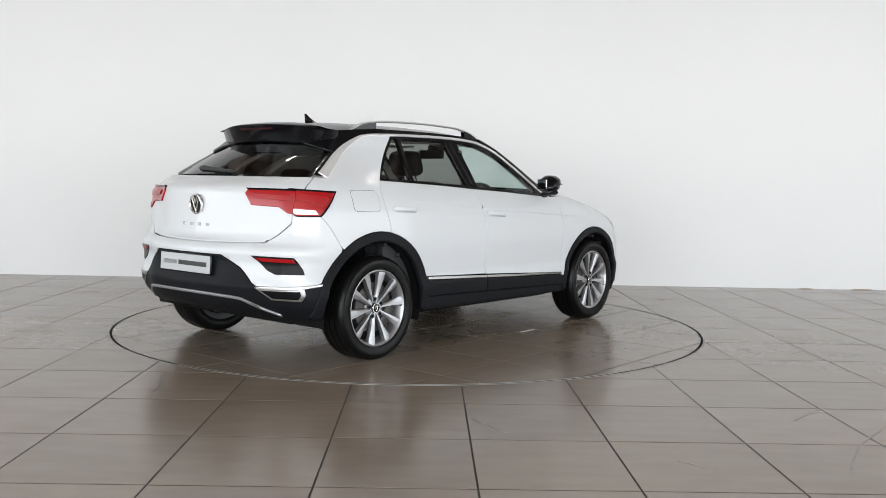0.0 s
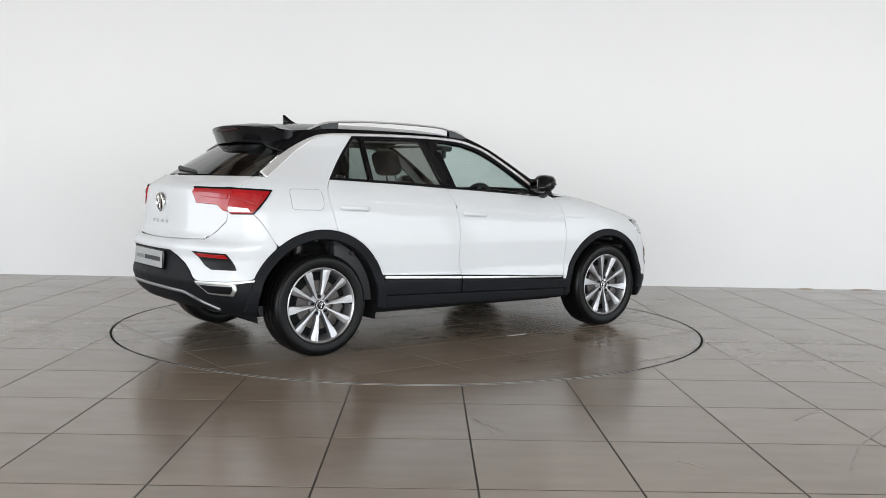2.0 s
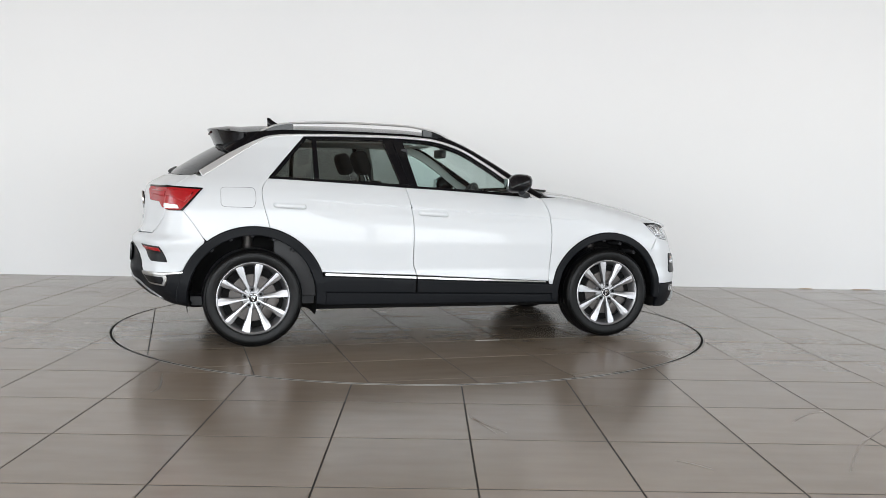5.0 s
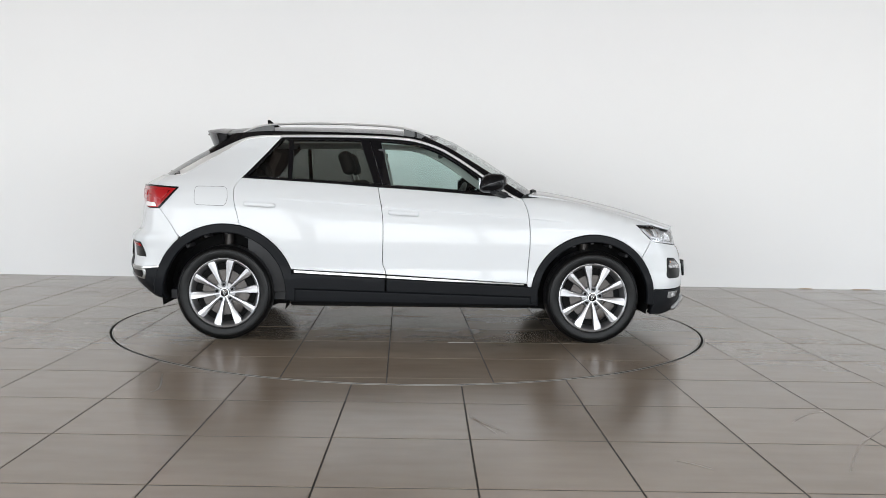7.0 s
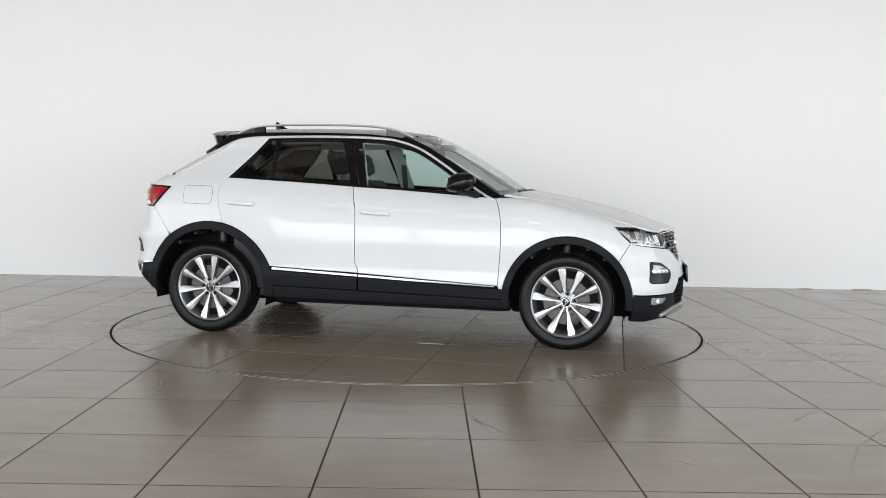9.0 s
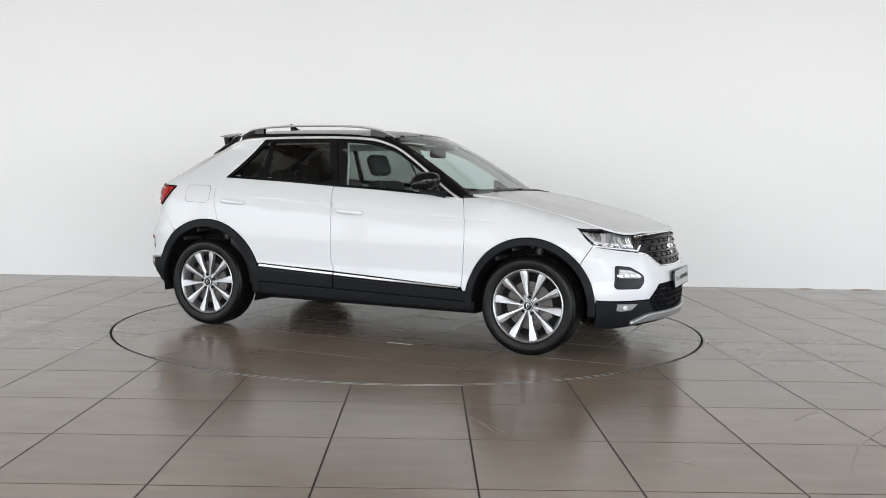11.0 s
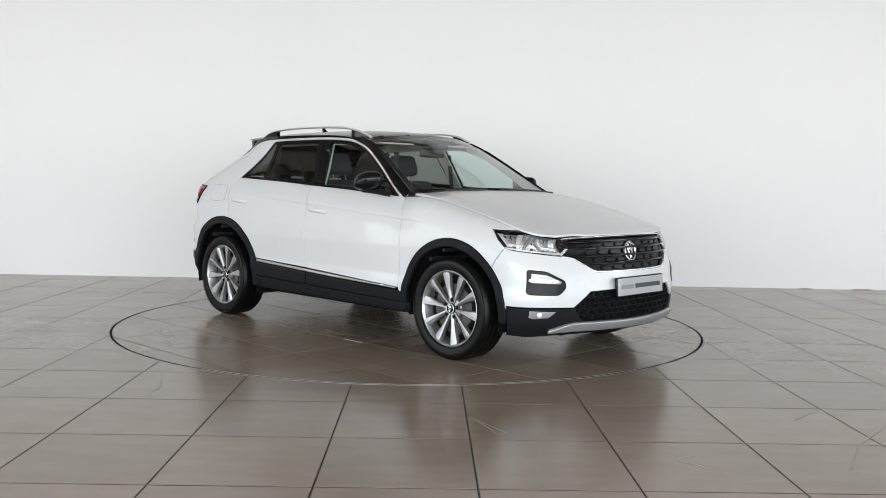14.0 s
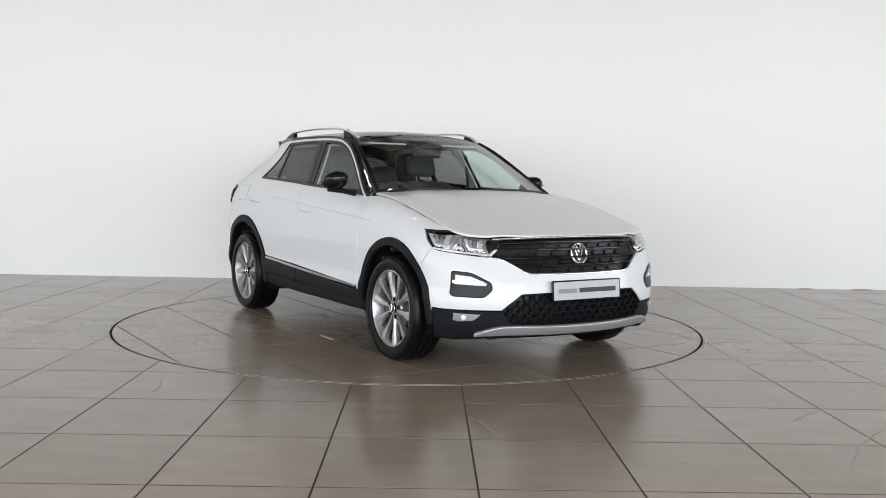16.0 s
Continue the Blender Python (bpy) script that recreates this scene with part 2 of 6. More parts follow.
# ---------------------------------------------------------------- the room
def build_room():
    bm = box(bmesh.new(), -SIDE_X - 0.3, SIDE_X + 0.3, FRONT_Y - 0.3, BACK_Y + 1.0, -0.12, -0.0018)
    floor = new("floor", finish(bm, "floor", GROUT, False))
    tagged(floor, "showroom floor of large brown-grey porcelain tiles", "floor", kind="structure")
    # the back wall stands slightly askew to the camera
    turn = Matrix.Translation((0, BACK_Y, 0)) @ Matrix.Rotation(-0.0295, 4, "Z")
    bm = box(bmesh.new(), -SIDE_X - 0.6, SIDE_X + 0.6, 0, 0.25, 0, CEIL_Z, m=turn)
    wall = new("wall_back", finish(bm, "wall_back", WALL, False))
    tagged(wall, "plain matt white painted showroom wall", "wall", kind="structure")
    # front wall and unseen side walls with their glazed openings, the inmost side pair added
    def pierced(name, length, centres, wide, z0, z1, m, label):
        bm = bmesh.new()
        edges = [-length / 2]
        for c in centres:
            edges += [c - wide / 2, c + wide / 2]
        edges.append(length / 2)
        for a, b in zip(edges[::2], edges[1::2]):
            box(bm, a, b, -0.3, 0, 0, CEIL_Z, m=m)
        for c in centres:
            box(bm, c - wide / 2, c + wide / 2, -0.3, 0, 0, z0, m=m)
            box(bm, c - wide / 2, c + wide / 2, -0.3, 0, z1, CEIL_Z, m=m)
        return tagged(new(name, finish(bm, name, WALL, False)), label, "wall", kind="structure")
    pierced("wall_front", 2 * SIDE_X, WINDOWS, 3.06, 0.22, 3.08, Matrix.Translation((0, FRONT_Y, 0)), "white wall with large shop windows")
    mid = (FRONT_Y + BACK_Y) / 2
    for sgn, nm in ((-1, "wall_west"), (1, "wall_east")):
        m = Matrix.Translation((sgn * SIDE_X, mid, 0)) @ Matrix.Rotation(sgn * math.pi / 2, 4, "Z")
        pierced(nm, BACK_Y - FRONT_Y + 1.4, sorted(sgn * (wy - mid) for wy in UNSEEN_SIDE_WINDOWS), 3.06, 0.22, 3.08, m, "unseen white side wall with shop windows, one added for light")
    bm = box(bmesh.new(), -SIDE_X - 0.3, SIDE_X + 0.3, FRONT_Y - 0.3, BACK_Y + 1.0, CEIL_Z, CEIL_Z + 0.2)
    plain = len(bm.faces)
    for k in range(9):
        y = FRONT_Y + 0.9 + k * 1.6
        box(bm, -SIDE_X, SIDE_X, y - 0.11, y + 0.11, CEIL_Z - 0.32, CEIL_Z + 0.02)
    for k in range(5):
        box(bm, -7.3 + k * 3.6, -6.9 + k * 3.6, FRONT_Y, BACK_Y, CEIL_Z - 0.20, CEIL_Z + 0.02)
    for i, f in enumerate(bm.faces):
        f.material_index = int(i >= plain)
    # rows of strip lights under the beams
    for y in (-9.0, -5.8, 0.4):
        for x in (-7.45, -5.5, -3.55, -1.6, 0.35, 2.3, 4.25, 6.2):
            case = box(bmesh.new(), -0.34, 0.34, -0.04, 0.04, 0.0, 0.06, 0.01, 1)
            lamp = new("strip_light", finish(case, "strip_light", FRAME_GREY, False))
            lamp.matrix_basis = pose(x, y, CEIL_Z - 0.40)
            tagged(lamp, "slim ceiling strip light with a white tube", "ceiling light", "ceiling strip lights")
            part("light_tube", box(bmesh.new(), -0.32, 0.32, -0.006, 0.006, -0.015, -0.001, 0.004, 1), STRIP_LIGHT, lamp)
            for hx in (-0.25, 0.25):
                part("hanger", box(bmesh.new(), hx - 0.006, hx + 0.006, -0.006, 0.006, 0.05, 0.405), FRAME_GREY, lamp, smooth=False)
            light = bpy.data.lights.new("strip", "AREA")
            light.shape, light.size, light.size_y, light.energy, light.color = "RECTANGLE", 0.64, 0.012, 6, (1.0, 0.97, 0.93)
            new("strip", light).matrix_world = pose(x, y, CEIL_Z - 0.42)
    ceiling = new("ceiling", finish(bm, "ceiling", CEILING, False))
    ceiling.data.materials.append(BEAM)
    tagged(ceiling, "pale brown ceiling with cross beams", "ceiling", kind="structure")


build_room()


# ---------------------------------------------------------------- the body's surface
from mathutils.geometry import delaunay_2d_cdt

# plan of half the car at its widest, from the nose's middle round to the tail's middle
PLAN = np.array(smooth_curve([(2.15, 0.0), (2.145, 0.15), (2.122, 0.32), (2.085, 0.46), (2.025, 0.61), (1.945, 0.74), (1.855, 0.825), (1.745, 0.878), (1.55, 0.900), (1.25, 0.905),
                              (0.6, 0.905), (0.0, 0.905), (-0.6, 0.905), (-1.2, 0.905), (-1.5, 0.901), (-1.72, 0.884), (-1.84, 0.850), (-1.908, 0.79), (-1.965, 0.695), (-2.022, 0.545),
                              (-2.08, 0.39), (-2.106, 0.20), (-2.115, 0.0)], 14))
ARC = np.concatenate([[0], np.cumsum(np.hypot(*np.diff(PLAN, axis=0).T))])
HALF = ARC[-1]
NOSE = ((0.16, 2.02), (0.22, 2.075), (0.28, 2.11), (0.34, 2.120), (0.45, 2.125), (0.55, 2.11), (0.62, 2.09), (0.72, 2.057), (0.80, 2.05), (0.85, 2.02), (0.90, 1.96), (1.0, 1.8))
TAIL = ((0.16, 1.78), (0.25, 1.90), (0.32, 2.00), (0.38, 2.075), (0.49, 2.115), (0.56, 2.092), (0.64, 2.085), (0.68, 2.105), (0.72, 2.095), (0.75, 2.04), (0.80, 2.022), (0.97, 2.010), (1.06, 2.003), (1.085, 1.988),
        (1.11, 1.945), (1.15, 1.865), (1.40, 1.44), (1.47, 1.32), (1.55, 1.25))
BELT = ((-2.2, 1.14), (-1.2, 1.143), (-0.2, 1.088), (0.4, 1.055), (0.8, 1.032), (0.9, 1.044), (1.0, 1.037), (1.25, 0.988), (1.545, 0.914), (1.70, 0.868), (1.80, 0.838), (1.9, 0.80), (2.2, 0.76))
LOW_W = ((0.14, 0.84), (0.20, 0.865), (0.30, 0.885), (0.44, 0.899), (0.51, 0.889), (0.60, 0.896), (0.70, 0.905))
DOOR_W = ((-0.40, 0.905), (-0.30, 0.903), (-0.20, 0.893), (-0.13, 0.874), (-0.08, 0.850), (-0.03, 0.815), (0.0, 0.790), (0.05, 0.765), (0.17, 0.708), (0.34, 0.628), (0.40, 0.595), (0.5, 0.5))
WING_W = ((-0.40, 0.905), (-0.22, 0.902), (-0.15, 0.893), (-0.09, 0.876), (-0.05, 0.855), (-0.02, 0.818), (-0.008, 0.792), (0.0, 0.765), (0.2, 0.6))


def table(pairs, v):
    """A smooth reading of a table of pairs."""
    a = np.array(pairs)
    fine = np.linspace(a[0, 0], a[-1, 0], 400)
    val = np.interp(fine, a[:, 0], a[:, 1])
    k = 9
    pad = np.concatenate([np.full(k // 2, val[0]), val, np.full(k // 2, val[-1])])
    return np.interp(v, fine, np.convolve(pad, np.ones(k) / k, "valid"))


def crease(x, z):
    """The fold pressed into the flank, falling forwards: the sheet steps in below it and swells out again."""
    d = z - (0.996 - 0.0642 * (x + 0.843))
    ends = np.clip((x + 0.98) / 0.25, 0, 1) * np.clip((1.14 - x) / 0.22, 0, 1)
    step = np.clip(-d / 0.012, 0, 1)
    return 0.0085 * step * step * (3 - 2 * step) * np.exp(np.minimum(d, 0) / 0.10) * ends


def half_width(x, z):
    d = z - table(BELT, x)
    f = np.clip((x - 0.72) / 0.30, 0, 1)
    f = f * f * (3 - 2 * f)
    high = table(DOOR_W, d) * (1 - f) + table(WING_W, d) * f
    high = high - 0.085 * np.clip((-x - 0.9) / 0.45, 0, 1) * np.clip(d / 0.2, 0, 1)
    return np.minimum(high, table(LOW_W, np.minimum(z, 0.70))) - crease(x, z)


def skin(s, z):
    """The body's outside at arc s (right side positive from the nose's middle) and height z."""
    s, z = np.asarray(s, float), np.asarray(z, float)
    s = (s + HALF) % (2 * HALF) - HALF
    side = np.where(s >= 0, -1.0, 1.0)
    px, py = np.interp(np.abs(s), ARC, PLAN[:, 0]), np.interp(np.abs(s), ARC, PLAN[:, 1])
    nose, tail = table(NOSE, z), table(TAIL, z)
    x = np.where(px > 1.2, 1.2 + (px - 1.2) * (nose - 1.2) / 0.95, px)
    x = np.where(px < -1.2, -1.2 + (px + 1.2) * (tail - 1.2) / 0.915, x)
    y = py * half_width(np.clip(x, -2.2, 2.2), z) / 0.905
    return np.stack([x, side * y, z], -1)


S_HALF = np.linspace(0, HALF, 900)


def at(x, z):
    """Arc on the right side at length x."""
    q = skin(S_HALF, np.full(900, z))
    return float(np.interp(-x, -q[:, 0], S_HALF)), z


def nose_at(y, z):
    """Arc on the front at breadth y (right is negative)."""
    q = skin(S_HALF[:420], np.full(420, z))
    s = float(np.interp(abs(y), -q[:, 1], S_HALF[:420]))
    return (s if y <= 0 else -s), z


def tail_at(y, z):
    q = skin(S_HALF[480:], np.full(420, z))
    s = float(np.interp(abs(y), -q[::-1, 1], S_HALF[480:][::-1]))
    return (s if y <= 0 else 2 * HALF - s), z


def roof_half(x):
    return 0.588 - 0.05 * float(np.clip((-x - 0.9) / 0.45, 0, 1))


ROOF_LINE = ((-1.60, 1.480), (-1.40, 1.502), (-1.27, 1.515), (-1.1, 1.525), (-0.78, 1.531), (-0.5, 1.531), (-0.2, 1.525), (0.0, 1.514), (0.15, 1.495), (0.30, 1.455), (0.5, 1.36))
BONNET_LINE = ((0.70, 1.10), (0.90, 1.083), (1.04, 1.070), (1.25, 1.035), (1.545, 0.972), (1.786, 0.905), (1.90, 0.866), (1.97, 0.844), (2.03, 0.824), (2.1, 0.78))


def roof_top(x, y):
    x, y = np.asarray(x, float), np.asarray(y, float)
    drop = 0.075 - 0.015 * np.clip((x + 1.25) / 0.2, 0, 1) * np.clip((0.10 - x) / 0.25, 0, 1)
    return np.stack([x, y, table(ROOF_LINE, x) - drop * (np.abs(y) / 0.6) ** 2.4], -1)


def bonnet_top(x, y):
    """The bonnet, with its two raised folds."""
    x, y = np.asarray(x, float), np.asarray(y, float)
    fold = 0.012 * np.clip((0.60 - np.abs(y)) / 0.10, 0, 1)
    drop = 0.020 + 0.020 * np.clip((x - 0.95) / 0.6, 0, 1)
    z = table(BONNET_LINE, x) - drop * (np.abs(y) / 0.7) ** 2 + fold - 0.012
    return np.stack([x, y, z], -1)


SCREEN_MID = ((0.20, 1.487), (0.33, 1.437), (0.543, 1.322), (0.75, 1.192), (0.94, 1.066))
SCREEN_EDGE = ((0.085, 0.575, 1.452), (0.26, 0.612, 1.372), (0.44, 0.655, 1.270), (0.63, 0.700, 1.155), (0.80, 0.742, 1.048))


def screen(u, v):
    """The windscreen: u across (-1 right), v from the header down."""
    u, v = np.asarray(u, float), np.asarray(v, float)
    k = np.linspace(0, 1, 5)
    mid, edge = np.array(SCREEN_MID), np.array(SCREEN_EDGE)
    mx, mz = np.interp(v, k, mid[:, 0]), np.interp(v, k, mid[:, 1])
    ex, ey, ez = (np.interp(v, k, edge[:, c]) for c in range(3))
    w = np.abs(u) ** 2.2
    return np.stack([mx + (ex - mx) * w, u * ey, mz + (ez - mz) * w], -1)


def rear_screen(u, v):
    """The tailgate's glass: u across, v from top to bottom."""
    u, v = np.asarray(u, float), np.asarray(v, float)
    half = 0.53 + 0.14 * v
    x = -1.40 - 0.455 * v
    z = 1.425 - 0.272 * v + 0.012 * np.sin(np.pi * v)
    w = np.abs(u) ** 2.6
    return np.stack([x + w * 0.165, u * half, z - w * 0.012], -1)


def normals(surf, a, b, h=0.004):
    du = surf(a + h, b) - surf(a - h, b)
    dv = surf(a, b + h) - surf(a, b - h)
    n = np.cross(du, dv)
    n /= np.linalg.norm(n, axis=1)[:, None] + 1e-12
    p = surf(a, b)
    core = np.stack([np.clip(p[:, 0], -1.15, 1.15), 0 * p[:, 1], np.full(len(p), 0.45)], -1)
    n[np.einsum("ij,ij->i", n, p - core) < 0] *= -1
    return n


def inside(poly, pts):
    x, y = pts[:, 0][:, None], pts[:, 1][:, None]
    a, b = poly, np.roll(poly, -1, 0)
    cross = ((a[:, 1] > y) != (b[:, 1] > y)) & (x < (b[:, 0] - a[:, 0]) * (y - a[:, 1]) / (b[:, 1] - a[:, 1] + 1e-15) + a[:, 0])
    return cross.sum(1) % 2 == 1


def edge_gap(poly, pts):
    best = np.full(len(pts), 9.0)
    for a, b in zip(poly, np.roll(poly, -1, 0)):
        d = b - a
        k = np.clip(((pts - a) @ d) / (d @ d + 1e-15), 0, 1)
        best = np.minimum(best, np.hypot(*(pts - a - k[:, None] * d).T))
    return best


def panel(name, outline, mat, parent, surf=skin, flip=1, off=0.0, depth=0.016, step=0.03, gap=0.0019, ease=0.0040, label="", scale=(1.0, 1.0), extra=()):
    """A shaped sheet over an outline in a surface's own two measures, with an eased, turned-in edge."""
    sc = np.array(scale)
    base = np.array(outline, float) * sc
    keep = [i for i in range(len(base)) if np.hypot(*(base[i] - base[i - 1])) > 1e-5]
    base = base[keep]
    dense = []
    for a, b in zip(base, np.roll(base, -1, 0)):
        n = max(1, int(np.ceil(np.hypot(*(b - a)) / step)))
        dense += [a + (b - a) * k / n for k in range(n)]
    ring = np.array(dense)
    area = np.sum(ring[:, 0] * np.roll(ring[:, 1], -1) - np.roll(ring[:, 0], -1) * ring[:, 1])
    if area < 0:
        ring = ring[::-1]
    t0 = ring - np.roll(ring, 1, 0)
    t1 = np.roll(ring, -1, 0) - ring
    n0 = np.stack([-t0[:, 1], t0[:, 0]], 1) / np.hypot(*t0.T)[:, None]
    n1 = np.stack([-t1[:, 1], t1[:, 0]], 1) / np.hypot(*t1.T)[:, None]
    nn = n0 + n1
    nn /= np.maximum(np.einsum("ij,ij->i", nn, n0), 0.6)[:, None] + 1e-9
    outer, inner = ring + nn * gap, ring + nn * (gap + ease)
    lo, hi = inner.min(0), inner.max(0)
    gx, gy = np.meshgrid(np.arange(lo[0] + step * 0.4, hi[0], step), np.arange(lo[1] + step * 0.4, hi[1], step))
    cand = np.stack([gx.ravel(), gy.ravel()], 1)
    if len(cand):
        cand = cand[inside(inner, cand)]
    if len(cand):
        cand = cand[edge_gap(inner, cand) > step * 0.45]
    if len(extra):
        more = np.array(extra, float) * sc
        more = more[inside(inner, more)]
        more = more[edge_gap(inner, more) > 0.006] if len(more) else more
        if len(more):
            cand = np.vstack([cand, more])
    n = len(inner)
    flat = np.vstack([inner, cand]) if len(cand) else inner
    out = delaunay_2d_cdt([Vector(q) for q in flat], [(i, (i + 1) % n) for i in range(n)], [], 1, 1e-6)
    pts2 = np.array([q[:] for q in out[0]])
    tris = [tuple(f) for f in out[2]]
    where = {}
    for k, src in enumerate(out[3]):
        for i in src:
            where[i] = k
    def place(q, d):
        q = q / sc
        a, b = q[:, 0] * flip, q[:, 1]
        nv = normals(surf, a, b)
        return surf(a, b) + nv * d, nv
    top, ntop = place(pts2, off)
    edge, nedge = place(outer, off - ease * 0.7)
    deep, _ = place(outer, off - depth)
    in3, _ = place(inner, off)
    outward = edge - in3
    outward = np.nan_to_num(outward / (np.linalg.norm(outward, axis=1)[:, None] + 1e-9))
    m0 = len(top)
    verts = np.vstack([top, edge, deep])
    nrm = np.vstack([ntop, nedge + outward, outward * 1.0 + nedge * 0.05])
    nrm = np.nan_to_num(nrm / (np.linalg.norm(nrm, axis=1)[:, None] + 1e-9))
    faces = []
    for f in tris:
        fn = np.cross(top[f[1]] - top[f[0]], top[f[2]] - top[f[0]])
        faces.append(f if fn @ ntop[f[0]] > 0 else f[::-1])
    for i in range(n):
        j = (i + 1) % n
        a, b = where.get(i), where.get(j)
        if a is None or b is None:
            continue
        for quad in ((a, b, m0 + j, m0 + i), (m0 + i, m0 + j, m0 + n + j, m0 + n + i)):
            fn = np.cross(verts[quad[1]] - verts[quad[0]], verts[quad[2]] - verts[quad[0]])
            faces.append(quad if fn @ (outward[i] + nedge[i] * 0.2) > 0 else quad[::-1])
    me = bpy.data.meshes.new(name)
    me.from_pydata([tuple(v) for v in verts], [], faces)
    me.materials.append(mat)
    me.shade_smooth()
    me.normals_split_custom_set_from_vertices([tuple(v) for v in nrm])
    ob = new(name, me)
    ob.parent = parent
    return tagged(ob, label)


def arc_pts(cx, cz, rx, rz, a0, a1, n=28):
    return [(cx + rx * math.cos(radians(a0 + (a1 - a0) * k / n)), cz + rz * math.sin(radians(a0 + (a1 - a0) * k / n))) for k in range(n + 1)]


def on_side(pts):
    return [at(x, z) for x, z in pts]


def rounded(pts, r=0.02, n=5):
    """Rounds the corners of an outline."""
    out = []
    q = [np.array(p, float) for p in pts]
    for i in range(len(q)):
        a, b, c = q[i - 1], q[i], q[(i + 1) % len(q)]
        da, dc = a - b, c - b
        la, lc = np.hypot(*da), np.hypot(*dc)
        k = min(r, 0.45 * la, 0.45 * lc)
        p0, p2 = b + da / la * k, b + dc / lc * k
        for j in range(n + 1):
            u = j / n
            out.append(tuple((1 - u) ** 2 * p0 + 2 * u * (1 - u) * b + u * u * p2))
    return out


# ---------------------------------------------------------------- the car
car = new("car")
tagged(car, "white compact crossover with black roof and black cladding", "car")

RWX, FWX, AXLE = -1.295, 1.295, 0.330
R_OUT, R_IN = (0.492, 0.486), (0.425, 0.424)
F_OUT, F_IN = (0.445, 0.450), (0.396, 0.396)
REAR_ARCH = lambda a0, a1: arc_pts(RWX, AXLE, *R_OUT, a0, a1)
FRONT_ARCH = lambda a0, a1: arc_pts(FWX, AXLE, *F_OUT, a0, a1)
REAR_DOOR_EDGE = [(-1.192, 1.137), (-1.228, 1.085), (-1.238, 1.035), (-1.228, 0.955), (-1.205, 0.87), (-1.19, 0.806)]
SPLIT = [(-0.238, 1.088), (-0.225, 1.02), (-0.214, 0.968), (-0.200, 0.87), (-0.196, 0.771), (-0.197, 0.63), (-0.195, 0.549), (-0.180, 0.51), (-0.171, 0.478)]
FRONT_EDGE = [(0.785, 1.028), (0.805, 0.98), (0.823, 0.919), (0.836, 0.80), (0.836, 0.68), (0.830, 0.564), (0.822, 0.424)]
BELT_REAR = [(-1.192, 1.137), (-0.9, 1.124), (-0.55, 1.107), (-0.238, 1.088)]
BELT_FRONT = [(-0.238, 1.088), (0.1, 1.071), (0.45, 1.049), (0.785, 1.028)]
TAIL_SEAM = [(-1.748, 0.914), (-1.70, 0.855), (-1.655, 0.79), (-1.61, 0.720)]
NOSE_SEAM = [(1.712, 0.744), (1.685, 0.70), (1.655, 0.65), (1.637, 0.615)]
CHROME_LINE = smooth_curve([(-1.625, 1.150), (-1.47, 1.25), (-1.311, 1.352), (-1.20, 1.412), (-1.12, 1.432), (-1.0, 1.440), (-0.65, 1.449), (-0.307, 1.450), (-0.080, 1.441),
                            (0.054, 1.422), (0.214, 1.368), (0.375, 1.274), (0.50, 1.190), (0.608, 1.113), (0.70, 1.055), (0.77, 1.020)], 5)


def shift(curve_, d):
    """A curve moved sideways by d to its left."""
    q = np.array(curve_)
    t = np.gradient(q, axis=0)
    t /= np.hypot(*t.T)[:, None]
    return [tuple(v) for v in q + np.stack([-t[:, 1], t[:, 0]], 1) * d]


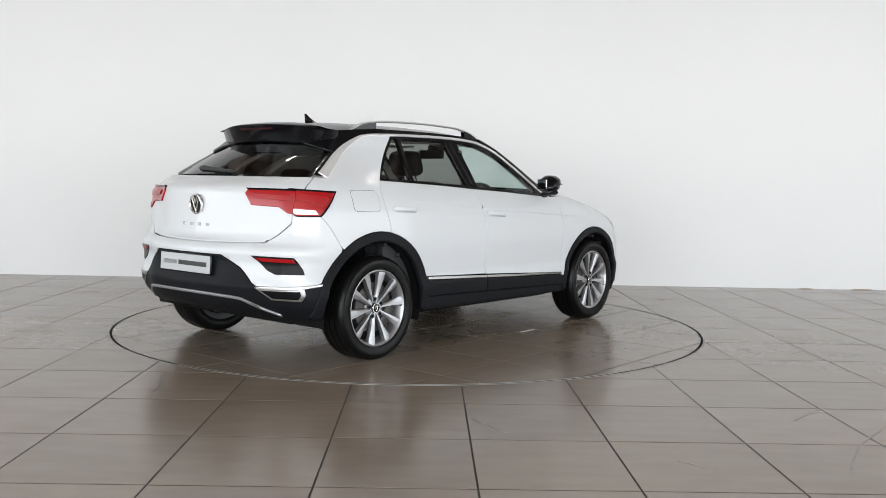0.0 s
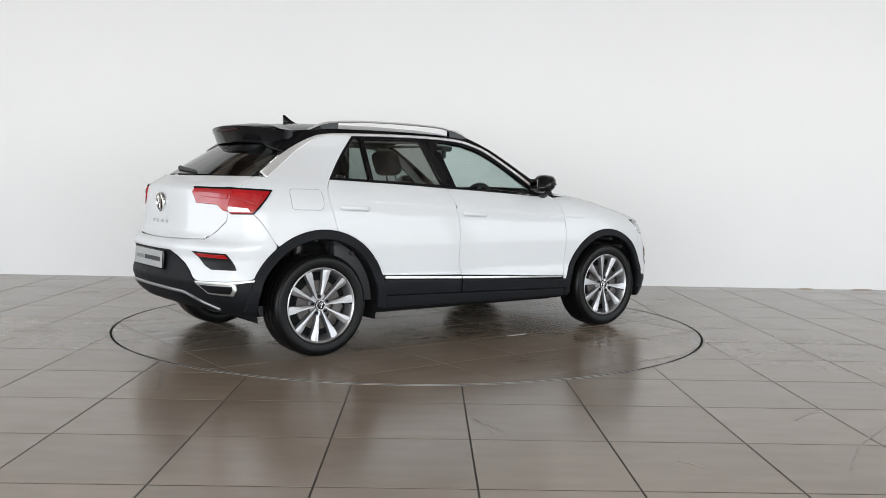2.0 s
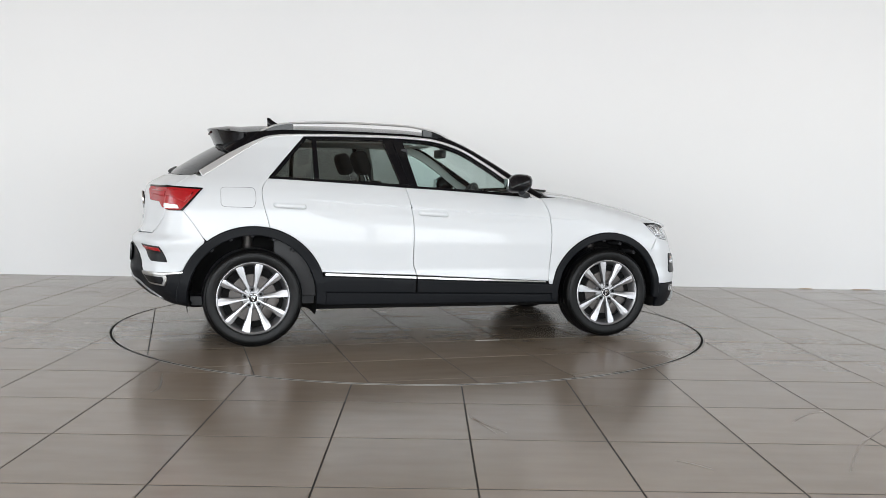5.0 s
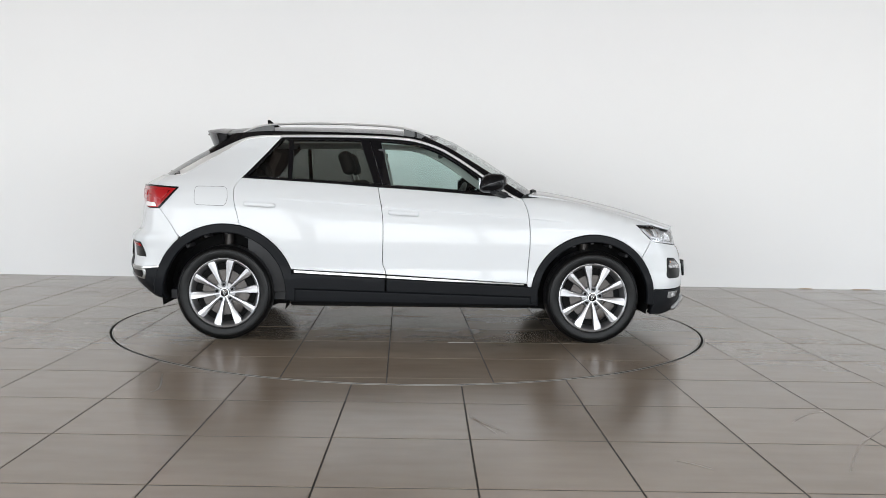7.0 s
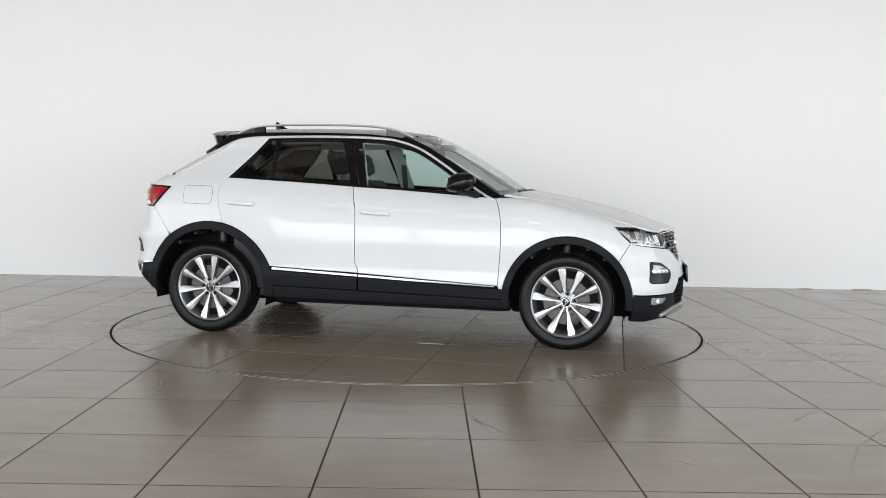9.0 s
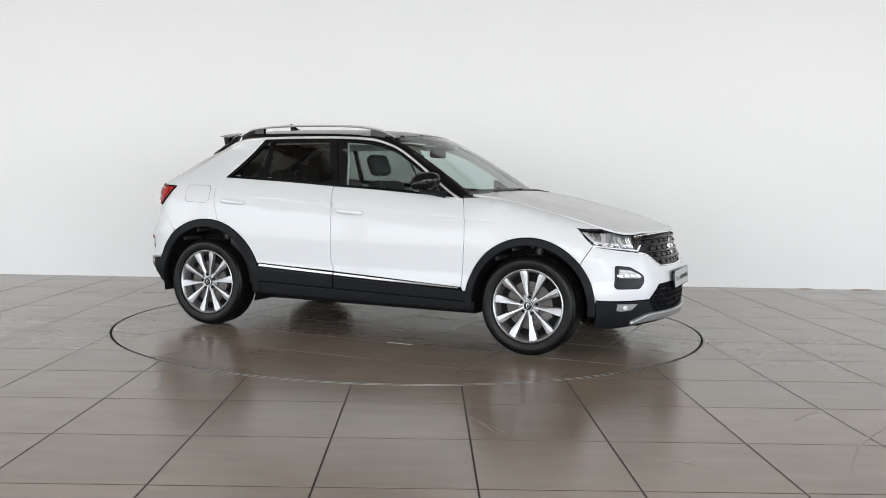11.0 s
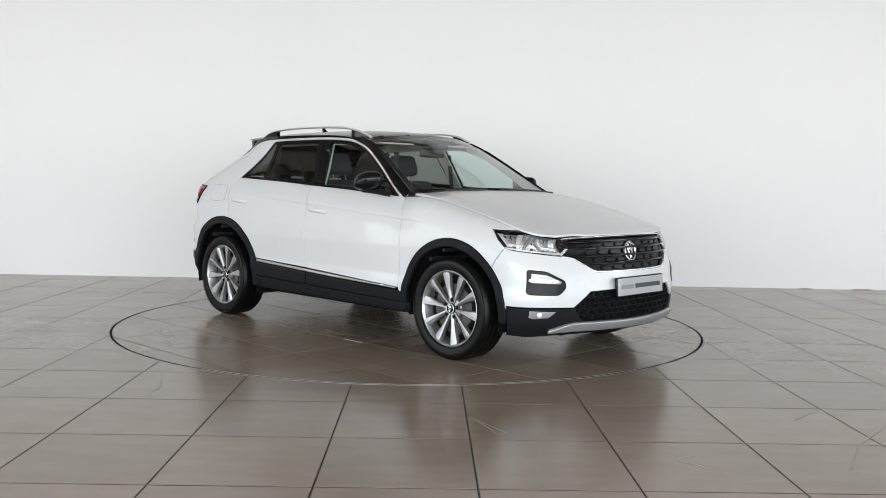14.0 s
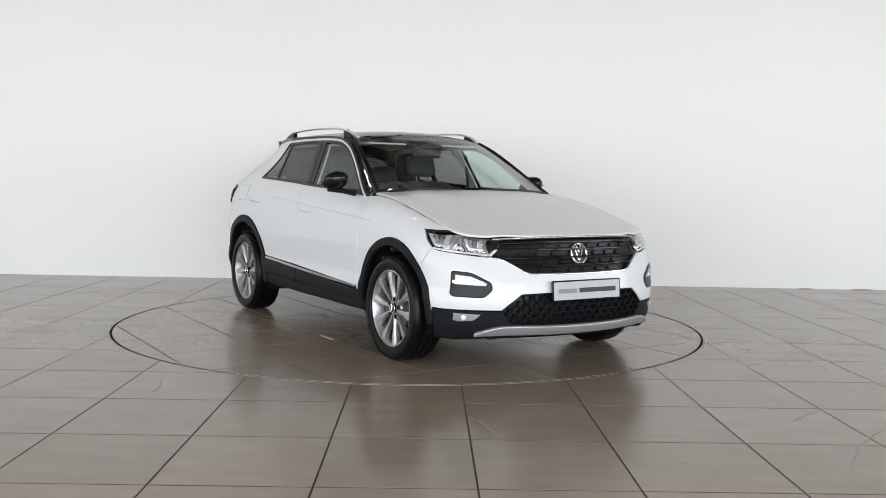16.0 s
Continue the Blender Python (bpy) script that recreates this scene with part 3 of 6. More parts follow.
def body_side(flip):
    sg = dict(flip=flip)
    fold = [at(x, 0.996 - 0.0642 * (x + 0.843) + d) for x in np.arange(-0.98, 1.14, 0.02) for d in (0.002, -0.006, -0.014)]
    rear_cut = [p for p in REAR_ARCH(180, 0)]
    # quarter panel with its C-pillar
    up = shift(CHROME_LINE, -0.006)
    c_pillar = [p for p in up if p[0] < -0.93]
    arch_top = [p for p in REAR_ARCH(140, 70) if -1.605 < p[0] < -1.19]
    q = smooth_curve(TAIL_SEAM, 4)[:-1] + arch_top + smooth_curve(REAR_DOOR_EDGE[::-1], 4) + [(-0.935, 1.432)] + c_pillar[::-1] + [(-1.685, 1.149), (-1.795, 1.070), (-1.628, 1.057)]
    quarter = panel("quarter_panel", on_side(q), PAINT, car, gap=0.0008, ease=0.003, **sg)
    flap = rounded([(-1.508, 1.072), (-1.285, 1.072), (-1.275, 0.99), (-1.29, 0.937), (-1.505, 0.942)], 0.03)
    if flip > 0:
        # dark sheet under the flap; the shade of its gap is in the colour
        flap_shade = panel("flap_gap_shade", on_side(flap), DARK, quarter, off=0.0006, gap=0.0002, ease=0.0005, depth=0.002, **sg)
        panel("fuel_flap", on_side(flap), PAINT, quarter, off=0.0014, gap=0.0014, ease=0.002, depth=0.002, **sg)
    # doors
    arch_front = [p for p in REAR_ARCH(78, 10) if p[0] > -1.19 and p[1] > 0.50]
    rd = smooth_curve(BELT_REAR, 4) + smooth_curve(SPLIT, 4)[1:] + [(-0.5, 0.489), (-0.835, 0.503)] + arch_front[::-1] + smooth_curve(REAR_DOOR_EDGE[::-1], 4)[:-1]
    rear_door = panel("rear_door", on_side(rd), PAINT, car, extra=fold, **sg)
    fd = smooth_curve(BELT_FRONT, 4) + smooth_curve(FRONT_EDGE, 4)[1:] + [(0.3, 0.452), (-0.171, 0.476)] + smooth_curve(SPLIT, 4)[::-1][1:-1]
    front_door = panel("front_door", on_side(fd), PAINT, car, extra=fold, **sg)
    # front wing
    wing_arch = [p for p in FRONT_ARCH(178, 40) if p[0] < 1.637]
    wing_top = [(0.86, 1.034), (0.93, 1.038), (1.05, 1.025), (1.25, 0.985), (1.40, 0.950), (1.545, 0.911), (1.70, 0.865), (1.775, 0.843)]
    w = smooth_curve(FRONT_EDGE, 4)[::-1] + [(0.80, 1.03)] + wing_top + [(1.70, 0.845), (1.610, 0.847), (1.658, 0.793)] + NOSE_SEAM + wing_arch[::-1]
    panel("front_wing", on_side(w), PAINT, car, extra=fold, **sg)
    # wheel arch cladding
    arch_r = REAR_ARCH(183, -6) + arc_pts(RWX, AXLE, *R_IN, -6, 183)
    panel("wheel_arch_trim", on_side(arch_r), CLADDING, car, off=0.010, depth=0.05, ease=0.008, gap=0.0, label="matt black plastic wheel arch trim", **sg)
    arch_f = FRONT_ARCH(186, -6) + arc_pts(FWX, AXLE, *F_IN, -6, 186)
    panel("wheel_arch_trim", on_side(arch_f), CLADDING, car, off=0.010, depth=0.05, ease=0.008, gap=0.0, label="matt black plastic wheel arch trim", **sg)
    # sill: bright strip, upper fold, lower fold
    for nm, a, b in (("door_strip", -0.815, -0.174), ("door_strip", -0.168, 0.80)):
        top = lambda x: np.interp(x, [-0.815, 0.80], [0.500, 0.425])
        xs = np.linspace(a, b, 16)
        pts = [(x, top(x)) for x in xs] + [(x, top(x) - np.interp(x, [-0.8, 0.2, 0.8], [0.022, 0.019, 0.010])) for x in xs[::-1]]
        panel(nm, on_side(pts), STRIP, car, off=0.006, depth=0.02, ease=0.003, gap=0.001, label="bright metal strip along the door's foot", **sg)
    for a, b in ((-0.83, -0.176), (-0.168, 0.90)):
        xs = np.linspace(a, b, 12)
        pts = [(x, np.interp(x, [-0.83, 0.9], [0.479, 0.402])) for x in xs] + [(x, np.interp(x, [-0.83, 0.9], [0.368, 0.330])) for x in xs[::-1]]
        panel("sill_trim", on_side(pts), CLADDING, car, off=0.012, depth=0.03, ease=0.008, gap=0.001, label="matt black plastic sill cladding", **sg)
    xs = np.linspace(-0.84, 0.91, 30)
    pts = [(x, np.interp(x, [-0.83, 0.9], [0.366, 0.328])) for x in xs] + [(x, np.interp(x, [-0.83, 0.9], [0.270, 0.262])) for x in xs[::-1]]
    panel("lower_sill", on_side(pts), CLADDING, car, off=-0.004, depth=0.05, ease=0.012, gap=0.001, label="matt black lower sill", **sg)
    # glazing and its black surround
    rear_glass = [(-1.150, 1.152), (-0.930, 1.412), (-0.875, 1.414), (-0.872, 1.140)]
    main_glass = [(-0.845, 1.139), (-0.848, 1.415), (-0.372, 1.424), (-0.262, 1.112)]
    front_line = [p for p in shift(CHROME_LINE, -0.030) if -0.20 < p[0] < 0.72]
    front_glass = [(-0.150, 1.100), (-0.232, 1.415)] + front_line[1:] + [(0.70, 1.052), (0.45, 1.067), (0.1, 1.088)]
    panel("quarter_glass", on_side(rear_glass), PRIVACY, car, off=-0.010, depth=0.004, ease=0.001, label="dark tinted quarter window", **sg)
    panel("rear_door_glass", on_side(main_glass), PRIVACY, car, off=-0.010, depth=0.004, ease=0.001, label="dark tinted rear side window", **sg)
    panel("front_door_glass", on_side(front_glass), SIDE_GLASS, car, off=-0.010, depth=0.004, ease=0.001, label="green-tinted front side window", **sg)
    bars = [
        ("window_frame", [(-1.200, 1.140), (-0.945, 1.428), (-0.915, 1.428), (-0.930, 1.410), (-1.152, 1.152)]),
        ("window_frame", [(-1.200, 1.139), (-1.15, 1.153), (-0.262, 1.113), (-0.150, 1.101), (0.1, 1.089), (0.45, 1.068), (0.715, 1.052), (0.785, 1.030), (0.45, 1.050), (0.1, 1.072), (-0.238, 1.089), (-0.55, 1.108), (-0.9, 1.125)]),
        ("window_divider", [(-0.876, 1.140), (-0.880, 1.416), (-0.848, 1.416), (-0.843, 1.140)]),
        ("door_pillar", [(-0.264, 1.112), (-0.374, 1.424), (-0.312, 1.437), (-0.208, 1.112)]),
        ("door_pillar", [(-0.204, 1.112), (-0.308, 1.437), (-0.228, 1.425), (-0.146, 1.101)]),
        ("window_frame", [p for p in shift(CHROME_LINE, -0.011) if -0.945 < p[0] < 0.765] + [(0.76, 1.036), (0.70, 1.056)] + [p for p in shift(CHROME_LINE, -0.031) if -0.93 < p[0] < 0.70][::-1]),
    ]
    bars.append(("mirror_sail", [(0.575, 1.064), (0.625, 1.108), (0.70, 1.062), (0.778, 1.031), (0.68, 1.040)]))
    for nm, pts in bars:
        panel(nm, on_side(pts), GLOSS_BLACK, car, off=-0.005, depth=0.03, ease=0.002, gap=0.0005, step=0.025, **sg)
    wide = [0.004 + 0.026 * float(np.clip((-x - 1.15) / 0.30, 0, 1)) for x, _ in CHROME_LINE]
    edge = [tuple(np.array(p) + (np.array(q) - np.array(p)) * w) for p, q, w in zip(CHROME_LINE, shift(CHROME_LINE, 1.0), wide)]
    strip = edge + shift(CHROME_LINE, -0.011)[::-1]
    panel("window_trim", on_side(strip), SATIN, car, off=0.004, depth=0.02, ease=0.004, gap=0.0, step=0.025, label="satin metal trim over the windows", **sg)
    # black band between the trim and the roof's edge
    low = [p for p in shift(CHROME_LINE, 0.005) if -1.42 < p[0] < 0.10]
    high = [(x, float(roof_top(x, roof_half(x))[2]) + 0.001) for x, _ in low]
    high = [(x, max(z, l[1] + 0.004)) for (x, z), l in zip(high, low)]
    panel("roof_edge", on_side(low + high[::-1]), GLOSS_BLACK, car, off=0.002, depth=0.02, ease=0.002, gap=0.0, step=0.025, **sg)
    return front_door, rear_door


FRONT_DOOR, REAR_DOOR = body_side(1)
FRONT_DOOR_L, REAR_DOOR_L = body_side(-1)


def loft(name, rails, mat, label="", sharp=40):
    """A sheet through curves of equal count."""
    bm = bmesh.new()
    rows = [[bm.verts.new(tuple(q)) for q in r] for r in rails]
    for ra, rb in zip(rows, rows[1:]):
        for i in range(len(ra) - 1):
            bm.faces.new((ra[i], ra[i + 1], rb[i + 1], rb[i]))
    bmesh.ops.recalc_face_normals(bm, faces=bm.faces)
    return part(name, bm, mat, car, label, sharp=sharp)


def body_top():
    # roof
    xs = np.linspace(-1.36, 0.085, 30)
    edge = [(x, roof_half(x)) for x in xs]
    front = [(float(screen(u, 0.0)[0]) - 0.006, float(screen(u, 0.0)[1])) for u in np.linspace(0.99, -0.99, 21)]
    panel("roof", edge + front + [(x, -roof_half(x)) for x in xs[::-1]], GLOSS_BLACK, car, surf=roof_top, step=0.05, depth=0.02, ease=0.002, gap=0.0, label="glossy black roof skin")
    # windscreen with a black printed border
    us, vs = np.linspace(-1, 1, 41), np.linspace(0, 1, 24)
    panel("windscreen", [(-0.975, 0.02), (0.975, 0.02), (0.975, 0.965), (-0.975, 0.965)], GLASS, car, surf=screen, step=0.05, depth=0.004, ease=0.001, gap=0.0, scale=(0.7, 0.75), label="green-tinted windscreen")
    border = [("windscreen_border", [(-1, -0.01), (1, -0.01), (1, 0.045), (-1, 0.045)]), ("windscreen_border", [(-1, 0.945), (1, 0.945), (1, 1.03), (-1, 1.03)]),
              ("windscreen_border", [(-1.0, 0.03), (-0.955, 0.03), (-0.955, 0.96), (-1.0, 0.96)]), ("windscreen_border", [(1.0, 0.03), (0.955, 0.03), (0.955, 0.96), (1.0, 0.96)])]
    for nm, pts in border:
        panel(nm, pts, GLOSS_BLACK, car, surf=screen, off=0.001, step=0.04, depth=0.006, ease=0.001, gap=0.0, scale=(0.7, 0.75))
    # A-pillars
    for sgn in (-1, 1):
        v = np.linspace(0, 1, 16)
        a = screen(np.full(16, -0.995 * sgn), v)
        line = np.array([p for p in shift(CHROME_LINE, 0.004) if p[0] > 0.04])
        k = np.linspace(0, 1, len(line))
        lx, lz = np.interp(v, k, line[:, 0]), np.interp(v, k, line[:, 1])
        b = np.array([skin(sgn * at(x, z)[0], z) for x, z in zip(lx, lz)])
        mid = (a + b) / 2 + np.array([0.012, -0.010 * sgn, 0.012])
        loft("a_pillar", [a, (a + mid) / 2 + np.array([0.004, 0, 0.006]), mid, (b + mid) / 2 + np.array([0.003, -0.004 * sgn, 0.003]), b + np.array([0, -0.003 * sgn, 0])], GLOSS_BLACK)
    # bonnet
    side = [(0.84, 0.765), (1.05, 0.762), (1.3, 0.762), (1.55, 0.758), (1.70, 0.754), (1.79, 0.742), (1.852, 0.705), (1.893, 0.64), (1.936, 0.54)]
    nose = [(1.985, 0.40), (2.01, 0.26), (2.022, 0.12), (2.025, 0.0)]
    back = [(0.955, 0.0), (0.945, 0.3), (0.90, 0.52), (0.835, 0.74)]
    right = smooth_curve(side + nose, 5)
    outline = right + [(x, -y) for x, y in right[::-1]][1:] + [(x, -y) for x, y in back[::-1]][:-1] + back
    panel("bonnet", outline, PAINT, car, surf=bonnet_top, step=0.04, depth=0.014, ease=0.006, gap=0.0025)
    # cowl with the wiper arms
    bm = bmesh.new()
    box(bm, 0.84, 0.965, -0.66, 0.66, 1.00, 1.040, 0.01)
    part("cowl", bm, TRIM, car, "black plastic scuttle under the windscreen")
    for y0, y1 in ((0.05, -0.55), (0.60, 0.02)):
        bm = bmesh.new()
        pts = [(0.95, y0, 1.062), (0.935, (y0 + y1) / 2, 1.079), (0.915, y1, 1.076)]
        tube(bm, smooth_curve(pts, 6), 0.008)
        part("wiper", bm, TRIM, car, "black windscreen wiper")


body_top()


def body_rear():
    # tailgate skin under the glass
    low = [tail_at(y, z) for y, z in smooth_curve([(-0.58, 0.755), (-0.3, 0.748), (0.0, 0.745), (0.3, 0.748), (0.58, 0.755)], 6)]
    right = [(-0.58, 0.755), (-0.66, 0.81), (-0.725, 0.87), (-0.728, 0.97), (-0.722, 1.06)]
    out = [tail_at(y, z) for y, z in right] + [at(-1.80, 1.070), at(-1.69, 1.148)]
    top = [tail_at(y, 1.150) for y in np.linspace(-0.70, 0.70, 15)]
    left = [(2 * HALF - s, z) for s, z in out[::-1]]
    gate = panel("tailgate", out + top + left + low[::-1][1:-1], PAINT, car, step=0.025)
    # glass, spoiler
    panel("rear_window", [(-0.985, 0.02), (0.985, 0.02), (0.99, 0.99), (-0.99, 0.99)], REAR_GLASS, car, surf=rear_screen, step=0.05, depth=0.004, ease=0.001, gap=0.0, scale=(0.7, 0.53), label="dark tinted rear window")
    bm = bmesh.new()
    ys = np.linspace(-0.548, 0.548, 27)
    rows = []
    for y in ys:
        w = abs(y / 0.548) ** 2.6
        tip = -1.565 + 0.165 * w
        under = -1.515 + 0.145 * w
        zt = 1.490 - 0.042 * w
        front = float(roof_top(-1.34, y)[2])
        y1 = y * 1.02
        rows.append([(-1.34, y1, front + 0.001), (-1.43, y * 1.01, (front + zt) / 2 + 0.010), (tip + 0.02, y, zt + 0.004), (tip, y, zt - 0.003), (tip + 0.006, y, zt - 0.012), (under, y, zt - 0.112 + 0.010 * w),
                     (under + 0.05, y, zt - 0.116 + 0.010 * w), (-1.37, y1, 1.392 - 0.01 * w), (-1.34, y1, 1.42 - 0.02 * w)])
    grid = [[bm.verts.new(q) for q in r] for r in rows]
    n = len(grid[0])
    for a, b in zip(grid, grid[1:]):
        for i in range(n):
            bm.faces.new((a[i], a[(i + 1) % n], b[(i + 1) % n], b[i]))
    bm.faces.new(grid[0])
    bm.faces.new(grid[-1][::-1])
    bmesh.ops.recalc_face_normals(bm, faces=bm.faces)
    spoiler = part("rear_spoiler", bm, GLOSS_BLACK, car, "glossy black roof spoiler", sharp=50)
    bm = bmesh.new()
    box(bm, -1.555, -1.53, -0.17, 0.17, 1.452, 1.466, 0.004)
    part("brake_light", bm, DARK_RED, spoiler, "dark red high brake light")
    for sgn in (-1, 1):
        # side fins and pillar trim beside the rear window
        a = rear_screen(np.full(14, sgn * 0.985), np.linspace(0.0, 1.0, 14)) + np.array([0, 0, 0.002])
        line = np.array([p for p in shift(CHROME_LINE, 0.003) if p[0] < -1.25])[::-1]
        k = np.linspace(0, 1, len(line))
        v = np.linspace(0, 1, 14)
        lx, lz = np.interp(v, k, line[:, 0]), np.interp(v, k, line[:, 1])
        b = np.array([skin(-sgn * at(x, z)[0], z) for x, z in zip(lx, lz)])
        mid = (a + b) / 2 + np.array([-0.012, 0.004 * sgn, 0.010])
        loft("rear_pillar_trim", [a, mid, b], GLOSS_BLACK, "glossy black trim beside the rear window")
    # wiper
    bm = bmesh.new()
    tube(bm, [(-1.836, -0.14, 1.172), (-1.827, -0.02, 1.180), (-1.812, 0.12, 1.188), (-1.792, 0.24, 1.195), (-1.782, 0.29, 1.194)], [0.010, 0.012, 0.014, 0.018, 0.009])
    part("rear_wiper", bm, TRIM, car, "black rear wiper")
    # lights: one half on the body, one on the tailgate
    for fl in (1, -1):
        outer = [at(-1.628, 1.052), at(-1.70, 0.965), at(-1.748, 0.918), at(-1.85, 0.916), tail_at(-0.727, 0.930), tail_at(-0.725, 1.062), at(-1.85, 1.068)]
        lamp = panel("tail_light", outer, RED, car, flip=fl, off=0.010, depth=0.03, ease=0.004, gap=0.0008, label="red tail light")
        rim = [at(-1.618, 1.059), at(-1.70, 0.963), at(-1.748, 0.911), at(-1.755, 0.918), at(-1.71, 0.968), at(-1.634, 1.050), at(-1.85, 1.063), tail_at(-0.727, 1.060), tail_at(-0.727, 1.069), at(-1.85, 1.072)]
        panel("lens_edge", rim, GLOSS_BLACK, lamp, flip=fl, off=0.012, depth=0.02, ease=0.001, gap=0.0)
        clear = [at(-1.765, 0.926), at(-1.775, 0.948), at(-1.85, 0.957), tail_at(-0.735, 0.958), tail_at(-0.735, 0.938), at(-1.85, 0.925)]
        panel("reversing_lens", clear, CLEAR_LENS, lamp, flip=fl, off=0.0165, depth=0.006, ease=0.001, gap=0.0)
        fold = [at(-1.675, 1.032), at(-1.73, 0.965), at(-1.80, 1.000), tail_at(-0.735, 1.005), tail_at(-0.735, 1.04), at(-1.80, 1.046)]
        panel("lens_fold", fold, RED, lamp, flip=fl, off=0.017, depth=0.006, ease=0.004, gap=0.0)
        inner = [tail_at(-0.724, 1.062), tail_at(-0.726, 0.926), tail_at(-0.700, 0.930), tail_at(-0.645, 0.964), tail_at(-0.465, 0.972), tail_at(-0.415, 1.042), tail_at(-0.430, 1.066)]
        lamp = panel("tail_light", inner if fl > 0 else [(2 * HALF - s, z) for s, z in inner], RED, gate, off=0.010, depth=0.03, ease=0.004, gap=0.0008, label="red tail light on the tailgate")
        rim = [tail_at(-0.728, 1.069), tail_at(-0.726, 1.060), tail_at(-0.430, 1.062), tail_at(-0.418, 1.071)]
        panel("lens_edge", rim if fl > 0 else [(2 * HALF - s, z) for s, z in rim], GLOSS_BLACK, lamp, off=0.012, depth=0.02, ease=0.001, gap=0.0)
        fold = [tail_at(-0.715, 1.035), tail_at(-0.715, 1.00), tail_at(-0.50, 1.015), tail_at(-0.475, 1.045)]
        panel("lens_fold", fold if fl > 0 else [(2 * HALF - s, z) for s, z in fold], RED, lamp, off=0.017, depth=0.006, ease=0.004, gap=0.0)
        # bumper corner reflector, in a dark recess
        recess = [tail_at(-0.535, 0.677), tail_at(-0.785, 0.673), tail_at(-0.82, 0.60), tail_at(-0.825, 0.572), tail_at(-0.68, 0.570), tail_at(-0.63, 0.592)]
        rec = panel("reflector_housing", recess, GRILLE, car, flip=fl, off=0.005, depth=0.02, ease=0.003, gap=0.0, label="dark bumper light housing")
        red = [tail_at(-0.56, 0.668), tail_at(-0.78, 0.665), tail_at(-0.79, 0.642), tail_at(-0.59, 0.648)]
        panel("reflector", red, RED, rec, flip=fl, off=0.010, depth=0.008, ease=0.002, gap=0.0, label="red rear reflector")
    # bumper: white shell, black lower part
    ydark = [(-0.33, 0.672), (-0.46, 0.60), (-0.54, 0.515), (-0.58, 0.495)]
    r = on_side(smooth_curve(TAIL_SEAM, 4)) + on_side([q for q in REAR_ARCH(128, 165) if q[0] < -1.612 and q[1] > 0.515]) + [at(-1.80, 0.505), tail_at(-0.80, 0.498)] + [tail_at(y, z) for y, z in ydark[::-1]]
    l = [(2 * HALF - s, z) for s, z in r[::-1]]
    top = [tail_at(0.728, 0.926), tail_at(0.727, 0.868), tail_at(0.66, 0.805), tail_at(0.58, 0.752), tail_at(0.3, 0.744), tail_at(0.0, 0.741), tail_at(-0.3, 0.744), tail_at(-0.58, 0.752), tail_at(-0.66, 0.805), tail_at(-0.727, 0.868), tail_at(-0.728, 0.926), at(-1.85, 0.912)]
    top = [(2 * HALF - top[-1][0], 0.912)] + top
    panel("rear_bumper", r + l + top, PAINT, car, step=0.028, gap=0.0008, ease=0.003)
    low_r = [tail_at(y, z) for y, z in ydark] + [tail_at(-0.80, 0.496), at(-1.80, 0.503), at(-1.74, 0.51), at(-1.735, 0.40), at(-1.70, 0.275)]
    base = [tail_at(y, 0.318 - 0.04 * (abs(y) / 0.7) ** 2) for y in np.linspace(-0.7, 0.7, 12)]
    panel("lower_rear_bumper", low_r + base + [(2 * HALF - s, z) for s, z in low_r[::-1]], CLADDING, car, step=0.03, off=0.002, depth=0.04, ease=0.008, label="matt black lower rear bumper")
    for fl in (1, -1):
        strip = [tail_at(-0.57, 0.497), tail_at(-0.80, 0.503), at(-1.80, 0.511), at(-1.742, 0.516), at(-1.742, 0.500), at(-1.80, 0.494), tail_at(-0.80, 0.482), tail_at(-0.59, 0.478)]
        panel("bumper_strip", strip, STRIP, car, flip=fl, off=0.010, depth=0.02, ease=0.004, gap=0.0, label="bright bumper strip")
        ring_o = [tail_at(-0.565, 0.49), tail_at(-0.83, 0.487), tail_at(-0.835, 0.455), tail_at(-0.815, 0.415), tail_at(-0.66, 0.420)]
        ring_i = [tail_at(-0.605, 0.475), tail_at(-0.815, 0.475), tail_at(-0.818, 0.452), tail_at(-0.802, 0.428), tail_at(-0.668, 0.432)]
        bright = panel("exhaust_trim", ring_o, STRIP, car, flip=fl, off=0.008, depth=0.02, ease=0.004, gap=0.0, label="bright exhaust surround")
        panel("exhaust_insert", ring_i, GRILLE, bright, flip=fl, off=0.0095, depth=0.004, ease=0.001, gap=0.0)
    skid = [tail_at(y, z) for y, z in smooth_curve([(-0.66, 0.330), (-0.59, 0.362), (-0.50, 0.408), (-0.40, 0.432), (0.0, 0.440), (0.40, 0.432), (0.50, 0.408), (0.59, 0.362), (0.66, 0.330)], 4)]
    skid2 = [(s, z - 0.016) for s, z in skid]
    panel("diffuser_strip", skid + skid2[::-1], SKID, car, off=0.012, depth=0.02, ease=0.004, gap=0.0, label="silver strip across the rear bumper")
    return gate


TAILGATE = body_rear()


